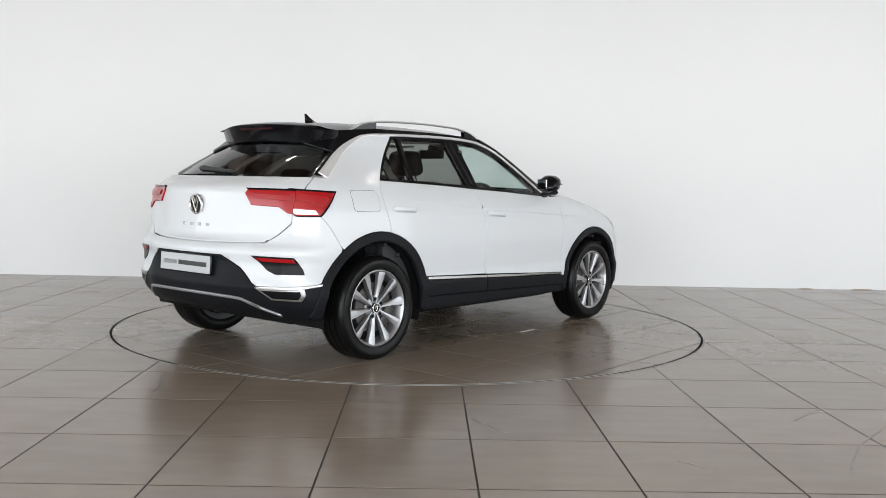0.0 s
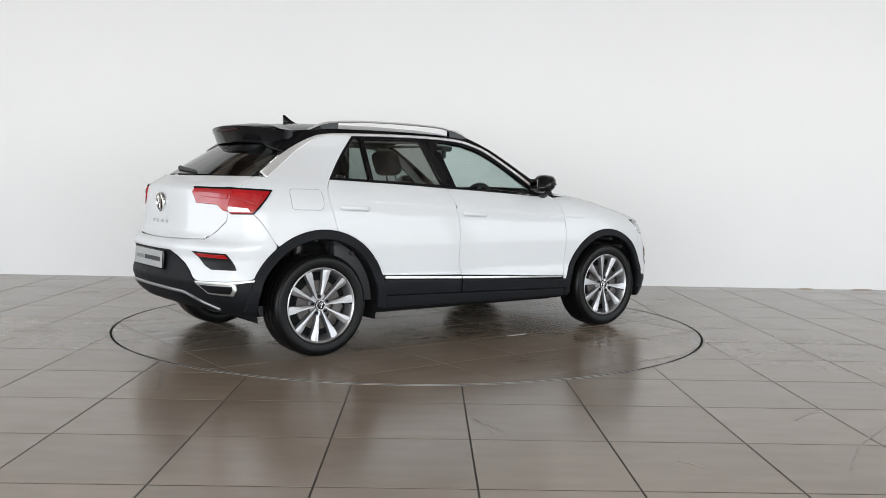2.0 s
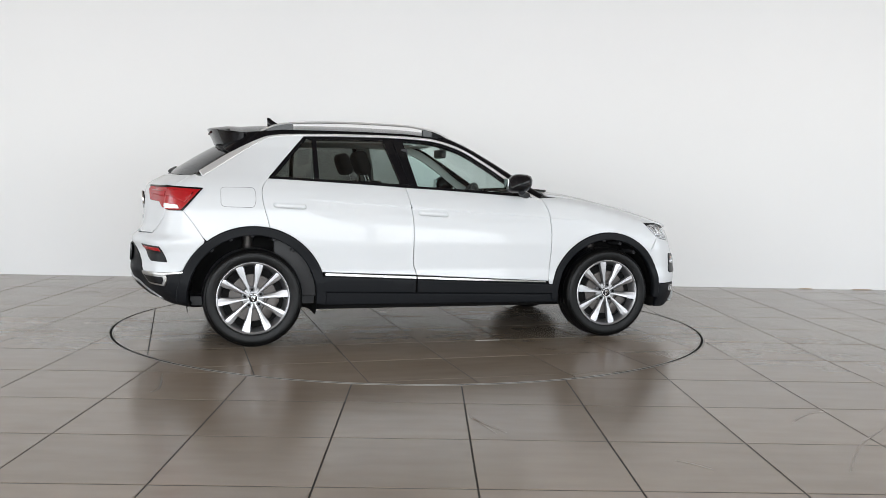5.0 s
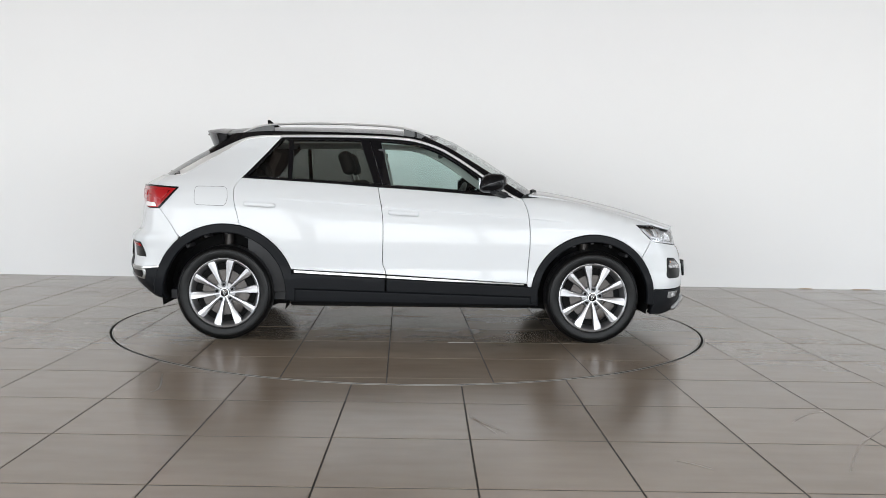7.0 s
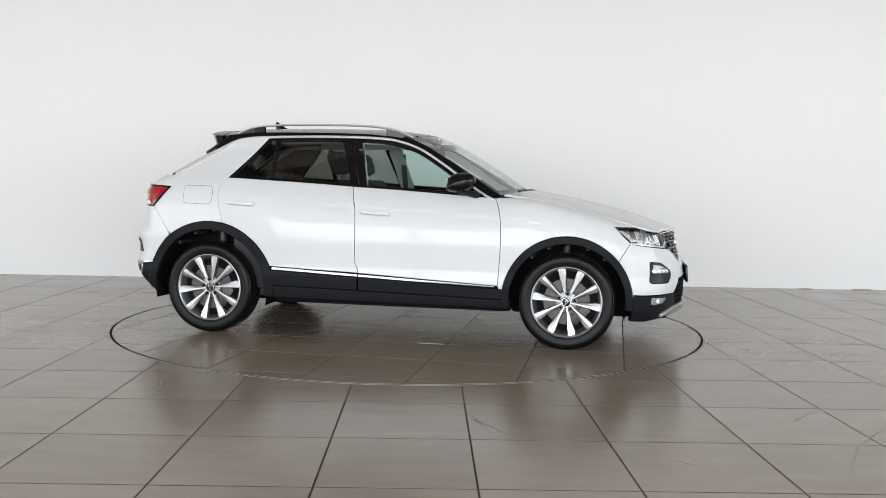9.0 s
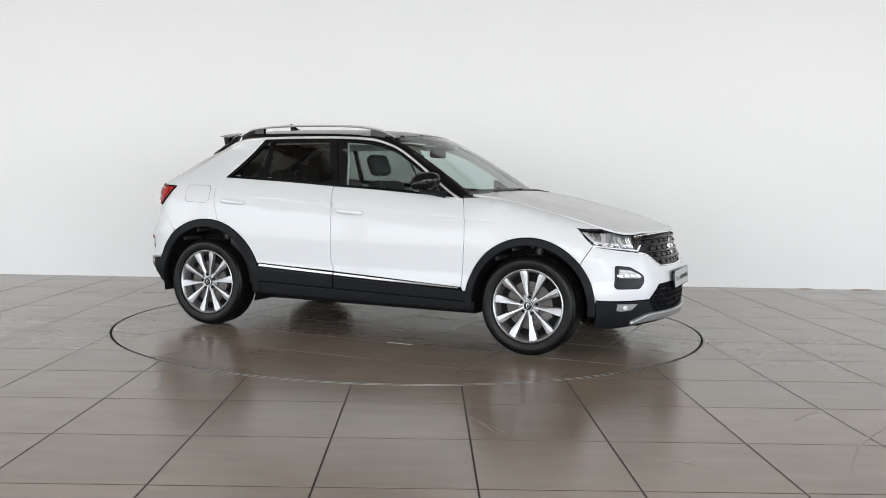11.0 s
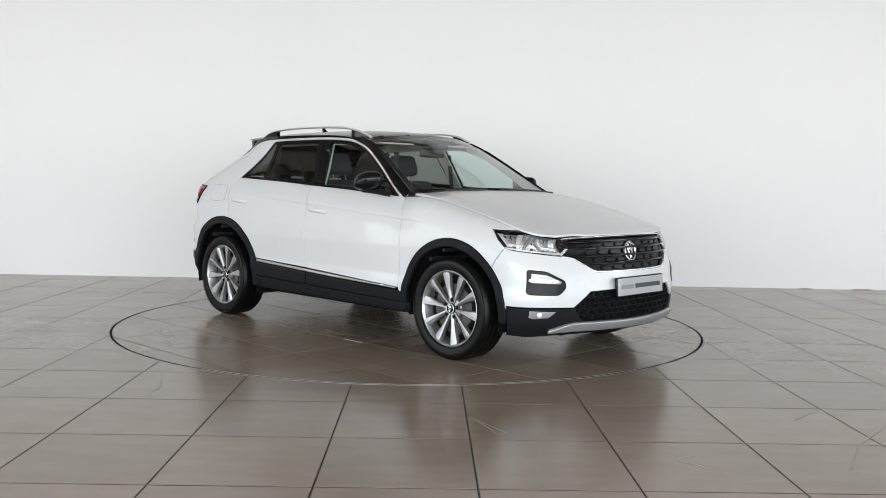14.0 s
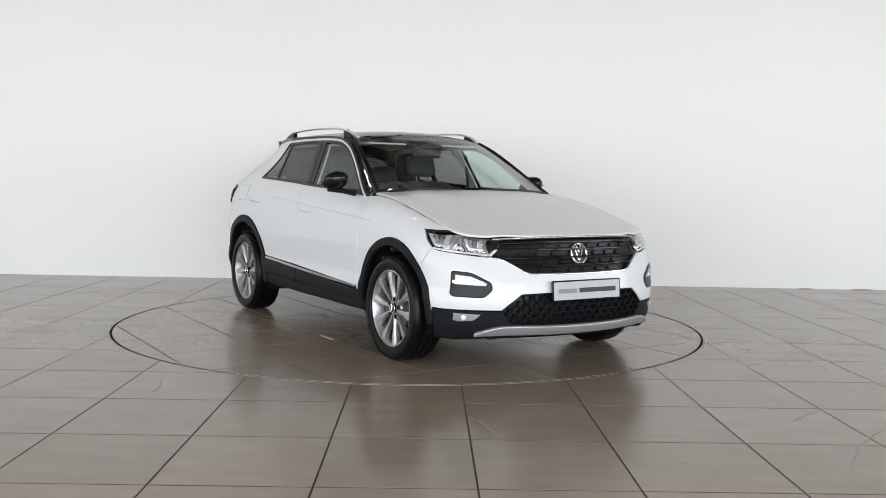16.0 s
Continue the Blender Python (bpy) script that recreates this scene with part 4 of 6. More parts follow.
def body_front():
    # white bumper shell
    head_low = [(1.716, 0.741), (1.76, 0.730)]
    r_top = [at(*p) for p in head_low] + [nose_at(y, z) for y, z in ((-0.72, 0.712), (-0.58, 0.694), (-0.52, 0.680), (-0.45, 0.638), (-0.385, 0.600), (-0.2, 0.597))]
    arch = [p for p in FRONT_ARCH(48, 6) if p[0] > 1.637][::-1]
    r_low = [at(x, z) for x, z in arch[::-1]] + [at(1.735, 0.395), at(1.80, 0.391), nose_at(-0.72, 0.389), nose_at(-0.555, 0.388), nose_at(-0.50, 0.435), nose_at(-0.44, 0.482), nose_at(-0.3, 0.487)]
    right = r_low[::-1] + [at(*p) for p in NOSE_SEAM[::-1]] + r_top
    right = [nose_at(0.0, 0.488)] + right + [nose_at(0.0, 0.596)]
    left = [(-s, z) for s, z in right[::-1]]
    panel("front_bumper", right + left[1:-1], PAINT, car, step=0.028)
    lower = [at(1.735, 0.393), at(1.80, 0.388), nose_at(-0.72, 0.386), nose_at(-0.55, 0.385), nose_at(-0.51, 0.33), nose_at(-0.48, 0.300), nose_at(0.0, 0.292)]
    base = [nose_at(0.0, 0.215), nose_at(-0.4, 0.215), nose_at(-0.62, 0.212), at(1.82, 0.20), at(1.72, 0.21), at(1.738, 0.30)]
    flip_s = lambda q: [(-s, z) for s, z in q[::-1]]
    panel("lower_front_bumper", lower + flip_s(lower)[1:] + flip_s(base) + base[1:], CLADDING, car, off=0.0, depth=0.04, ease=0.008, label="matt black lower front bumper")
    skid = [nose_at(y, z) for y, z in smooth_curve([(-0.68, 0.258), (-0.575, 0.294), (-0.45, 0.300), (0.0, 0.294), (0.45, 0.300), (0.575, 0.294), (0.68, 0.258)], 5)]
    skid2 = [nose_at(y, z) for y, z in smooth_curve([(-0.68, 0.236), (-0.60, 0.243), (-0.45, 0.247), (0.0, 0.243), (0.45, 0.247), (0.60, 0.243), (0.68, 0.236)], 5)]
    panel("skid_plate", skid + skid2[::-1], SKID, car, off=0.022, depth=0.03, ease=0.008, gap=0.0, label="silver skid plate under the nose")
    # upper grille: back, bars, edging
    upper = [nose_at(y, z) for y, z in ((-0.535, 0.800), (-0.3, 0.812), (0.0, 0.816), (0.3, 0.812), (0.535, 0.800), (0.56, 0.72), (0.50, 0.668), (0.375, 0.604), (0.0, 0.600), (-0.375, 0.604), (-0.50, 0.668), (-0.56, 0.72))]
    grille = panel("grille", upper, GRILLE, car, off=-0.030, depth=0.02, ease=0.002, gap=0.0, label="black radiator grille")
    for z, half in ((0.787, 0.52), (0.742, 0.55), (0.697, 0.525), (0.652, 0.455)):
        ys = np.linspace(-half, half, 25)
        pts = [nose_at(y, z + 0.007) for y in ys] + [nose_at(y, z - 0.006) for y in ys[::-1]]
        panel("grille_bar", pts, GLOSS_BLACK, grille, off=-0.006, depth=0.024, ease=0.003, gap=0.0)
    for row, (z, half) in enumerate(((0.764, 0.50), (0.719, 0.51), (0.674, 0.45), (0.627, 0.36))):
        count = int(half / 0.062)
        for k in range(-count, count + 1):
            y = k * 0.124 / 1.15 + (0.054 if row % 2 else 0)
            if abs(y) > half - 0.045 or (abs(y) < 0.09 and row in (0, 1, 2)):
                continue
            pts = [nose_at(y + a, z + b) for a, b in ((-0.046, 0), (-0.028, 0.012), (0.028, 0.012), (0.046, 0), (0.028, -0.012), (-0.028, -0.012))]
            panel("grille_cell", pts, GRILLE, grille, off=-0.016, depth=0.013, ease=0.003, gap=0.0, step=0.06)
    top = [nose_at(y, z) for y, z in smooth_curve([(-0.55, 0.806), (-0.3, 0.818), (0, 0.822), (0.3, 0.818), (0.55, 0.806)], 6)]
    panel("grille_edge", top + [(s, z - 0.007) for s, z in top[::-1]], CHROME, car, off=0.002, depth=0.02, ease=0.002, gap=0.0, label="bright strip over the grille")
    line = smooth_curve([(-0.60, 0.690), (-0.53, 0.678), (-0.46, 0.638), (-0.39, 0.600), (-0.30, 0.594), (0, 0.592), (0.30, 0.594), (0.39, 0.600), (0.46, 0.638), (0.53, 0.678), (0.60, 0.690)], 4)
    low = [nose_at(y, z) for y, z in line]
    panel("grille_edge", low + [nose_at(y, z + 0.010) for y, z in line[::-1]], CHROME, car, off=0.004, depth=0.03, ease=0.003, gap=0.0, label="bright strip under the grille")
    # lower grille with its honeycomb
    mouth = [nose_at(y, z) for y, z in ((-0.56, 0.386), (-0.50, 0.434), (-0.44, 0.484), (0.0, 0.491), (0.44, 0.484), (0.50, 0.434), (0.56, 0.386), (0.50, 0.300), (0.0, 0.290), (-0.50, 0.300))]
    mesh_back = panel("lower_grille", mouth, GRILLE, car, off=-0.035, depth=0.02, ease=0.002, gap=0.0, label="black honeycomb lower grille")
    for row in range(5):
        z = 0.320 + row * 0.036
        half = np.interp(z, [0.30, 0.385, 0.485], [0.47, 0.57, 0.43])
        for k in range(-8, 9):
            y = k * 0.066 + (0.033 if row % 2 else 0)
            if abs(y) > half - 0.02:
                continue
            hexa = [(y + 0.033 * math.cos(radians(a)), z + 0.0215 * math.sin(radians(a))) for a in range(0, 360, 60)]
            bm = bmesh.new()
            rings = []
            for sc_, d in ((1.0, -0.004), (0.82, -0.004), (0.74, -0.034)):
                ss = [nose_at(y + (a - y) * sc_, z + (b - z) * sc_) for a, b in hexa]
                pts = skin([s for s, _ in ss], [b for _, b in ss])
                rings.append([bm.verts.new((q[0] + d, q[1], q[2])) for q in pts])
            for ra, rb in zip(rings, rings[1:]):
                for i in range(6):
                    bm.faces.new((ra[i], ra[(i + 1) % 6], rb[(i + 1) % 6], rb[i]))
            bmesh.ops.recalc_face_normals(bm, faces=bm.faces)
            part("honeycomb_cell", bm, CLADDING, mesh_back, smooth=False)
    for fl in (1, -1):
        # headlight: dark bowl, reflectors, clear cover
        cover = [at(1.605, 0.842), at(1.66, 0.790), at(1.715, 0.742), at(1.80, 0.722), nose_at(-0.66, 0.706), nose_at(-0.60, 0.700), nose_at(-0.555, 0.728), nose_at(-0.50, 0.808), nose_at(-0.62, 0.820), at(1.80, 0.838)]
        bowl = panel("headlight", cover, SKID, car, flip=fl, off=-0.028, depth=0.02, ease=0.002, gap=0.0, label="clear headlight with chrome reflectors")
        panel("lens", cover, LENS, bowl, flip=fl, off=0.004, depth=0.004, ease=0.003, gap=0.0)
        cells = [([at(1.630, 0.839), at(1.72, 0.755), at(1.80, 0.738), at(1.80, 0.835)], LAMP_WHITE), ([at(1.812, 0.831), at(1.812, 0.742), nose_at(-0.715, 0.728), nose_at(-0.715, 0.820)], LAMP_WHITE),
                 ([nose_at(-0.700, 0.816), nose_at(-0.700, 0.735), nose_at(-0.615, 0.722), nose_at(-0.575, 0.808)], LAMP_WHITE)]
        for pts, mat in cells:
            tl, bl, br, tr = (np.array(p) for p in pts)
            # bright and grey facets alternate, painting the reflector's broken reflections into the colour
            for k in range(5):
                a, b = k / 5, (k + 1) / 5
                quad = [tl + (tr - tl) * a, bl + (br - bl) * a, bl + (br - bl) * b, tl + (tr - tl) * b]
                panel("reflector", [tuple(q) for q in quad], (mat, CHROME, LENS_GREY, mat, CHROME)[k], bowl, flip=fl, off=(-0.013, -0.018, -0.022, -0.016, -0.011)[k], depth=0.014, ease=0.005, gap=0.0004, step=0.02)
            low = [bl + (tl - bl) * 0.08, br + (tr - br) * 0.08, br + (tr - br) * 0.34, bl + (tl - bl) * 0.34]
            panel("reflector_foot", [tuple(q) for q in low], mat, bowl, flip=fl, off=-0.008, depth=0.012, ease=0.006, gap=0.002, step=0.02)
        fang = [nose_at(-0.604, 0.711), nose_at(-0.590, 0.703), nose_at(-0.543, 0.742), nose_at(-0.560, 0.744), nose_at(-0.588, 0.722)]
        panel("light_blade", fang, LAMP_WHITE, bowl, flip=fl, off=-0.003, depth=0.012, ease=0.002, gap=0.0)
        for shade, pts in zip((SKID, SKID, GRILLE), ([at(1.802, 0.828), at(1.802, 0.738), at(1.810, 0.736), at(1.810, 0.826)], [nose_at(-0.711, 0.810), nose_at(-0.711, 0.728), nose_at(-0.704, 0.727), nose_at(-0.704, 0.809)],
                    [nose_at(-0.580, 0.803), nose_at(-0.590, 0.716), nose_at(-0.582, 0.712), nose_at(-0.553, 0.732), nose_at(-0.505, 0.799)])):
            panel("partition", pts, shade, bowl, flip=fl, off=-0.010, depth=0.015, ease=0.002, gap=0.0)
        blade = [at(1.70, 0.742), at(1.80, 0.727), nose_at(-0.66, 0.712), nose_at(-0.60, 0.706), nose_at(-0.60, 0.716), nose_at(-0.66, 0.722), at(1.80, 0.738), at(1.69, 0.753)]
        panel("light_blade", blade, LAMP_WHITE, bowl, flip=fl, off=-0.004, depth=0.012, ease=0.002, gap=0.0)
        rim = [at(1.598, 0.850), at(1.66, 0.848), at(1.80, 0.845), nose_at(-0.62, 0.829), nose_at(-0.50, 0.820), nose_at(-0.50, 0.814), nose_at(-0.62, 0.823), at(1.80, 0.840), at(1.66, 0.843), at(1.61, 0.845)]
        panel("headlight_edge", rim, GLOSS_BLACK, bowl, flip=fl, off=0.003, depth=0.02, ease=0.002, gap=0.0)
        # day light in its dark bezel
        frame_ = rounded([at(1.850, 0.607), nose_at(-0.705, 0.598), nose_at(-0.615, 0.548), nose_at(-0.612, 0.510), nose_at(-0.655, 0.472), at(1.868, 0.476), at(1.852, 0.49)], 0.02)
        mid = np.mean(frame_, axis=0)
        frame_ = [tuple(mid + (np.array(q) - mid) * np.array((1.10, 1.16))) for q in frame_]
        bez = panel("day_light_bezel", frame_, GRILLE, car, flip=fl, off=0.006, depth=0.02, ease=0.006, gap=0.0, label="black bezel round the day light")
        lensp = [at(1.862, 0.597), nose_at(-0.708, 0.588), nose_at(-0.628, 0.546), nose_at(-0.64, 0.532), at(1.864, 0.540)]
        lamp = panel("day_light", lensp, LENS_GREY, bez, flip=fl, off=0.0075, depth=0.003, ease=0.002, gap=0.0, label="clear day running light")
        bar = [at(1.866, 0.592), nose_at(-0.712, 0.584), nose_at(-0.665, 0.563), nose_at(-0.672, 0.560), nose_at(-0.715, 0.574), at(1.866, 0.581)]
        panel("light_bar", bar, SKID, lamp, flip=fl, off=0.009, depth=0.003, ease=0.001, gap=0.0)
        for k in range(4):
            y = -0.650 - k * 0.038
            led = [nose_at(y, 0.558), nose_at(y - 0.027, 0.564), nose_at(y - 0.027, 0.548), nose_at(y, 0.542)]
            panel("light_cell", led, LAMP_WHITE, lamp, flip=fl, off=0.010, depth=0.004, ease=0.002, gap=0.0)
        amb = [at(1.866, 0.594), nose_at(-0.775, 0.591), nose_at(-0.775, 0.578), at(1.866, 0.582)]
        panel("indicator", amb, AMBER, lamp, flip=fl, off=0.011, depth=0.003, ease=0.001, gap=0.0, label="amber indicator lens")
        # fog light in the black corner
        fogp = [nose_at(-0.79, 0.372), nose_at(-0.66, 0.366), nose_at(-0.70, 0.328), nose_at(-0.77, 0.322), nose_at(-0.79, 0.33)]
        fog = panel("fog_light", fogp, LENS_GREY, car, flip=fl, off=0.003, depth=0.02, ease=0.004, gap=0.0, label="clear round fog light")
        fc = nose_at(-0.745, 0.346)
        dark_rim = [(fc[0] + 0.018 * math.cos(radians(a)), fc[1] + 0.018 * math.sin(radians(a))) for a in range(0, 360, 30)]
        panel("bulb_recess", dark_rim, LAMP_WHITE, fog, flip=fl, off=0.006, depth=0.004, ease=0.006, gap=0.0, step=0.05)
        # parking sensor and tow cover
        cap = [nose_at(-0.40 + 0.012 * math.cos(radians(a)), 0.535 + 0.012 * math.sin(radians(a))) for a in range(0, 360, 30)]
        panel("parking_sensor", cap, PAINT, car, flip=fl, off=0.0015, depth=0.003, ease=0.001, gap=0.0, step=0.05)
    cap = [nose_at(-0.505 + 0.032 * math.cos(radians(a)), 0.525 + 0.032 * math.sin(radians(a))) for a in range(0, 360, 20)]
    panel("tow_cover", cap, PAINT, car, off=0.0012, depth=0.003, ease=0.002, gap=0.0, step=0.05)


body_front()


# ---------------------------------------------------------------- wheels
def spoke(bm, a0, lean):
    """One faceted spoke: a bright flat face that widens outwards, with grey flanks falling into the wheel."""
    rows = []
    #        radius, trailing half, leading half, face depth
    for r, w0, w1, y in ((0.036, 0.0075, 0.0075, 0.030), (0.070, 0.0085, 0.0085, 0.027), (0.105, 0.0110, 0.0105, 0.023), (0.140, 0.0150, 0.0125, 0.019), (0.175, 0.0235, 0.0160, 0.015),
                         (0.203, 0.0300, 0.0175, 0.012), (0.222, 0.0300, 0.0180, 0.010), (0.240, 0.0285, 0.0175, 0.009)):
        a = a0 + lean * 0.030 * (r - 0.036) / 0.2
        c, s = math.cos(a), math.sin(a)
        if lean < 0:
            w0, w1 = w1, w0
        side = 0.010 + 0.020 * (r / 0.24)
        rows.append([bm.verts.new((r * c - t * s, y + d, r * s + t * c)) for t, d in ((-w0, 0.006 if lean > 0 else 0.0), ((w1 - w0) * 0.5, 0.0), (w1, 0.0 if lean > 0 else 0.006), (w1 + 0.005, side), (w1 * 0.9, 0.036), (-w0 * 0.9, 0.036), (-w0 - 0.005, side))])
    for ra, rb in zip(rows, rows[1:]):
        for i in range(7):
            bm.faces.new((ra[i], ra[(i + 1) % 7], rb[(i + 1) % 7], rb[i])).material_index = 0 if i < 2 else 1
    bm.faces.new(rows[0])
    bm.faces.new(rows[-1][::-1])
    bmesh.ops.recalc_face_normals(bm, faces=bm.faces)
    return bm


def build_wheel():
    """A wheel round the Y axis, its face towards -Y, the outer tyre wall at y = 0."""
    bm = bmesh.new()
    lathe(bm, [(0.012, 0.2435), (0.006, 0.243), (0.004, 0.238), (0.008, 0.232), (0.022, 0.226), (0.05, 0.220), (0.10, 0.205), (0.18, 0.205), (0.20, 0.235), (0.205, 0.2435)], steps=72)
    wheel = new("wheel", finish(bm, "wheel", ALLOY, True, 40))
    tagged(wheel, "ten-spoke machined alloy wheel")
    bm = bmesh.new()
    lathe(bm, [(0.016, 0.236), (0.002, 0.246), (-0.002, 0.262), (-0.006, 0.285), (-0.004, 0.305), (0.004, 0.318), (0.018, 0.327), (0.030, 0.3300), (0.052, 0.3312), (0.053, 0.324), (0.060, 0.324), (0.061, 0.3315),
               (0.100, 0.332), (0.101, 0.324), (0.108, 0.324), (0.109, 0.332), (0.150, 0.3315), (0.151, 0.324), (0.158, 0.324), (0.159, 0.331), (0.185, 0.329), (0.205, 0.318), (0.214, 0.290), (0.212, 0.255), (0.200, 0.236)], steps=96, close=True)
    tyre = part("tyre", bm, RUBBER, wheel, "black rubber road tyre", sharp=30)
    for r, w in ((0.2505, 0.0022), (0.311, 0.0018)):
        bm = bmesh.new()
        lathe(bm, [(-0.001 if r < 0.3 else -0.003, r - w), (-0.0045 if r < 0.3 else -0.006, r), (-0.003 if r < 0.3 else -0.001, r + w)], steps=96)
        part("sidewall_rib", bm, RUBBER, tyre)
    bm = bmesh.new()
    lathe(bm, [(0.06, 0.0), (0.06, 0.12), (0.07, 0.16), (0.075, 0.206)], steps=48)
    part("barrel_disc", bm, DARK, wheel)
    bm = bmesh.new()
    lathe(bm, [(0.060, 0.075), (0.052, 0.080), (0.052, 0.158), (0.060, 0.160), (0.075, 0.158), (0.075, 0.075)], steps=64, close=True)
    part("brake_disc", bm, IRON, wheel, "grey iron brake disc")
    bm = bmesh.new()
    box(bm, 0.09, 0.165, 0.034, 0.085, -0.075, 0.075, 0.012, m=Matrix.Rotation(0.5, 4, "Y"))
    part("brake_caliper", bm, IRON, wheel)
    for k in range(5):
        base = 2 * math.pi * k / 5 + 0.436
        for off, lean in ((-0.300, -1), (0.300, 1)):
            ob = part("spoke", spoke(bmesh.new(), base + off, lean), ALLOY, wheel, "machined spoke with grey painted flanks", sharp=8)
            ob.data.materials.append(ALLOY_GREY)
    bm = bmesh.new()
    lathe(bm, [(0.050, 0.078), (0.040, 0.072), (0.037, 0.062), (0.034, 0.040), (0.032, 0.0005)], steps=40)
    part("hub", bm, ALLOY_GREY, wheel)
    for k in range(5):
        a = 2 * math.pi * k / 5 + 0.436
        bm = lathe(bmesh.new(), [(0.036, 0.0165), (0.0275, 0.0165), (0.0275, 0.012), (0.036, 0.0115), (0.036, 0.0005)], steps=14)
        part("bolt_recess", bm, ALLOY_DARK, wheel, m=Matrix.Translation((0.056 * math.cos(a), -0.001, 0.056 * math.sin(a))))
        bm = lathe(bmesh.new(), [(0.034, 0.0095), (0.024, 0.0085), (0.022, 0.0005)], steps=6)
        part("wheel_bolt", bm, DARK, wheel, m=Matrix.Translation((0.056 * math.cos(a), 0, 0.056 * math.sin(a))))
    bm = lathe(bmesh.new(), [(0.031, 0.034), (0.021, 0.033), (0.019, 0.029), (0.0195, 0.0005)], steps=32)
    cap = part("centre_cap", bm, GLOSS_BLACK, wheel, "dark centre cap with a chrome ring")
    bm = lathe(bmesh.new(), [(0.021, 0.033), (0.017, 0.031), (0.017, 0.028), (0.020, 0.027)], steps=32)
    emblem_bars(bm, 0.026, 0.018, "Y")
    part("cap_ring", bm, CHROME, cap)
    bm = tube(bmesh.new(), [(0.205, 0.012, 0.0), (0.222, 0.004, 0.0)], 0.004, 6)
    part("valve", bm, RUBBER, wheel)
    return wheel


def emblem_bars(bm, r, y, axis):
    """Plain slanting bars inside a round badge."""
    for x0, z0, x1, z1 in ((-0.55, 0.62, -0.05, -0.75), (0.55, 0.62, 0.05, -0.75), (-0.30, 0.80, 0.0, 0.12), (0.30, 0.80, 0.0, 0.12)):
        a, b = Vector((x0 * r, y, z0 * r)), Vector((x1 * r, y, z1 * r))
        if axis == "X":
            a, b = Vector((y, x0 * r, z0 * r)), Vector((y, x1 * r, z1 * r))
        tube(bm, [a, b], r * 0.085, 4)


wheel = build_wheel()
wheel.parent = car
wheel.matrix_basis = pose(FWX, -0.898, AXLE + 0.002, 0, 15, 0)
for wx, side, spin in ((RWX, -1, 0), (FWX, 1, 50), (RWX, 1, 10)):
    copy_thing(wheel, pose(wx, 0.898 * side, AXLE + 0.002, 0, 0, 0 if side < 0 else 180) @ pose(0, 0, 0, 0, spin, 0))


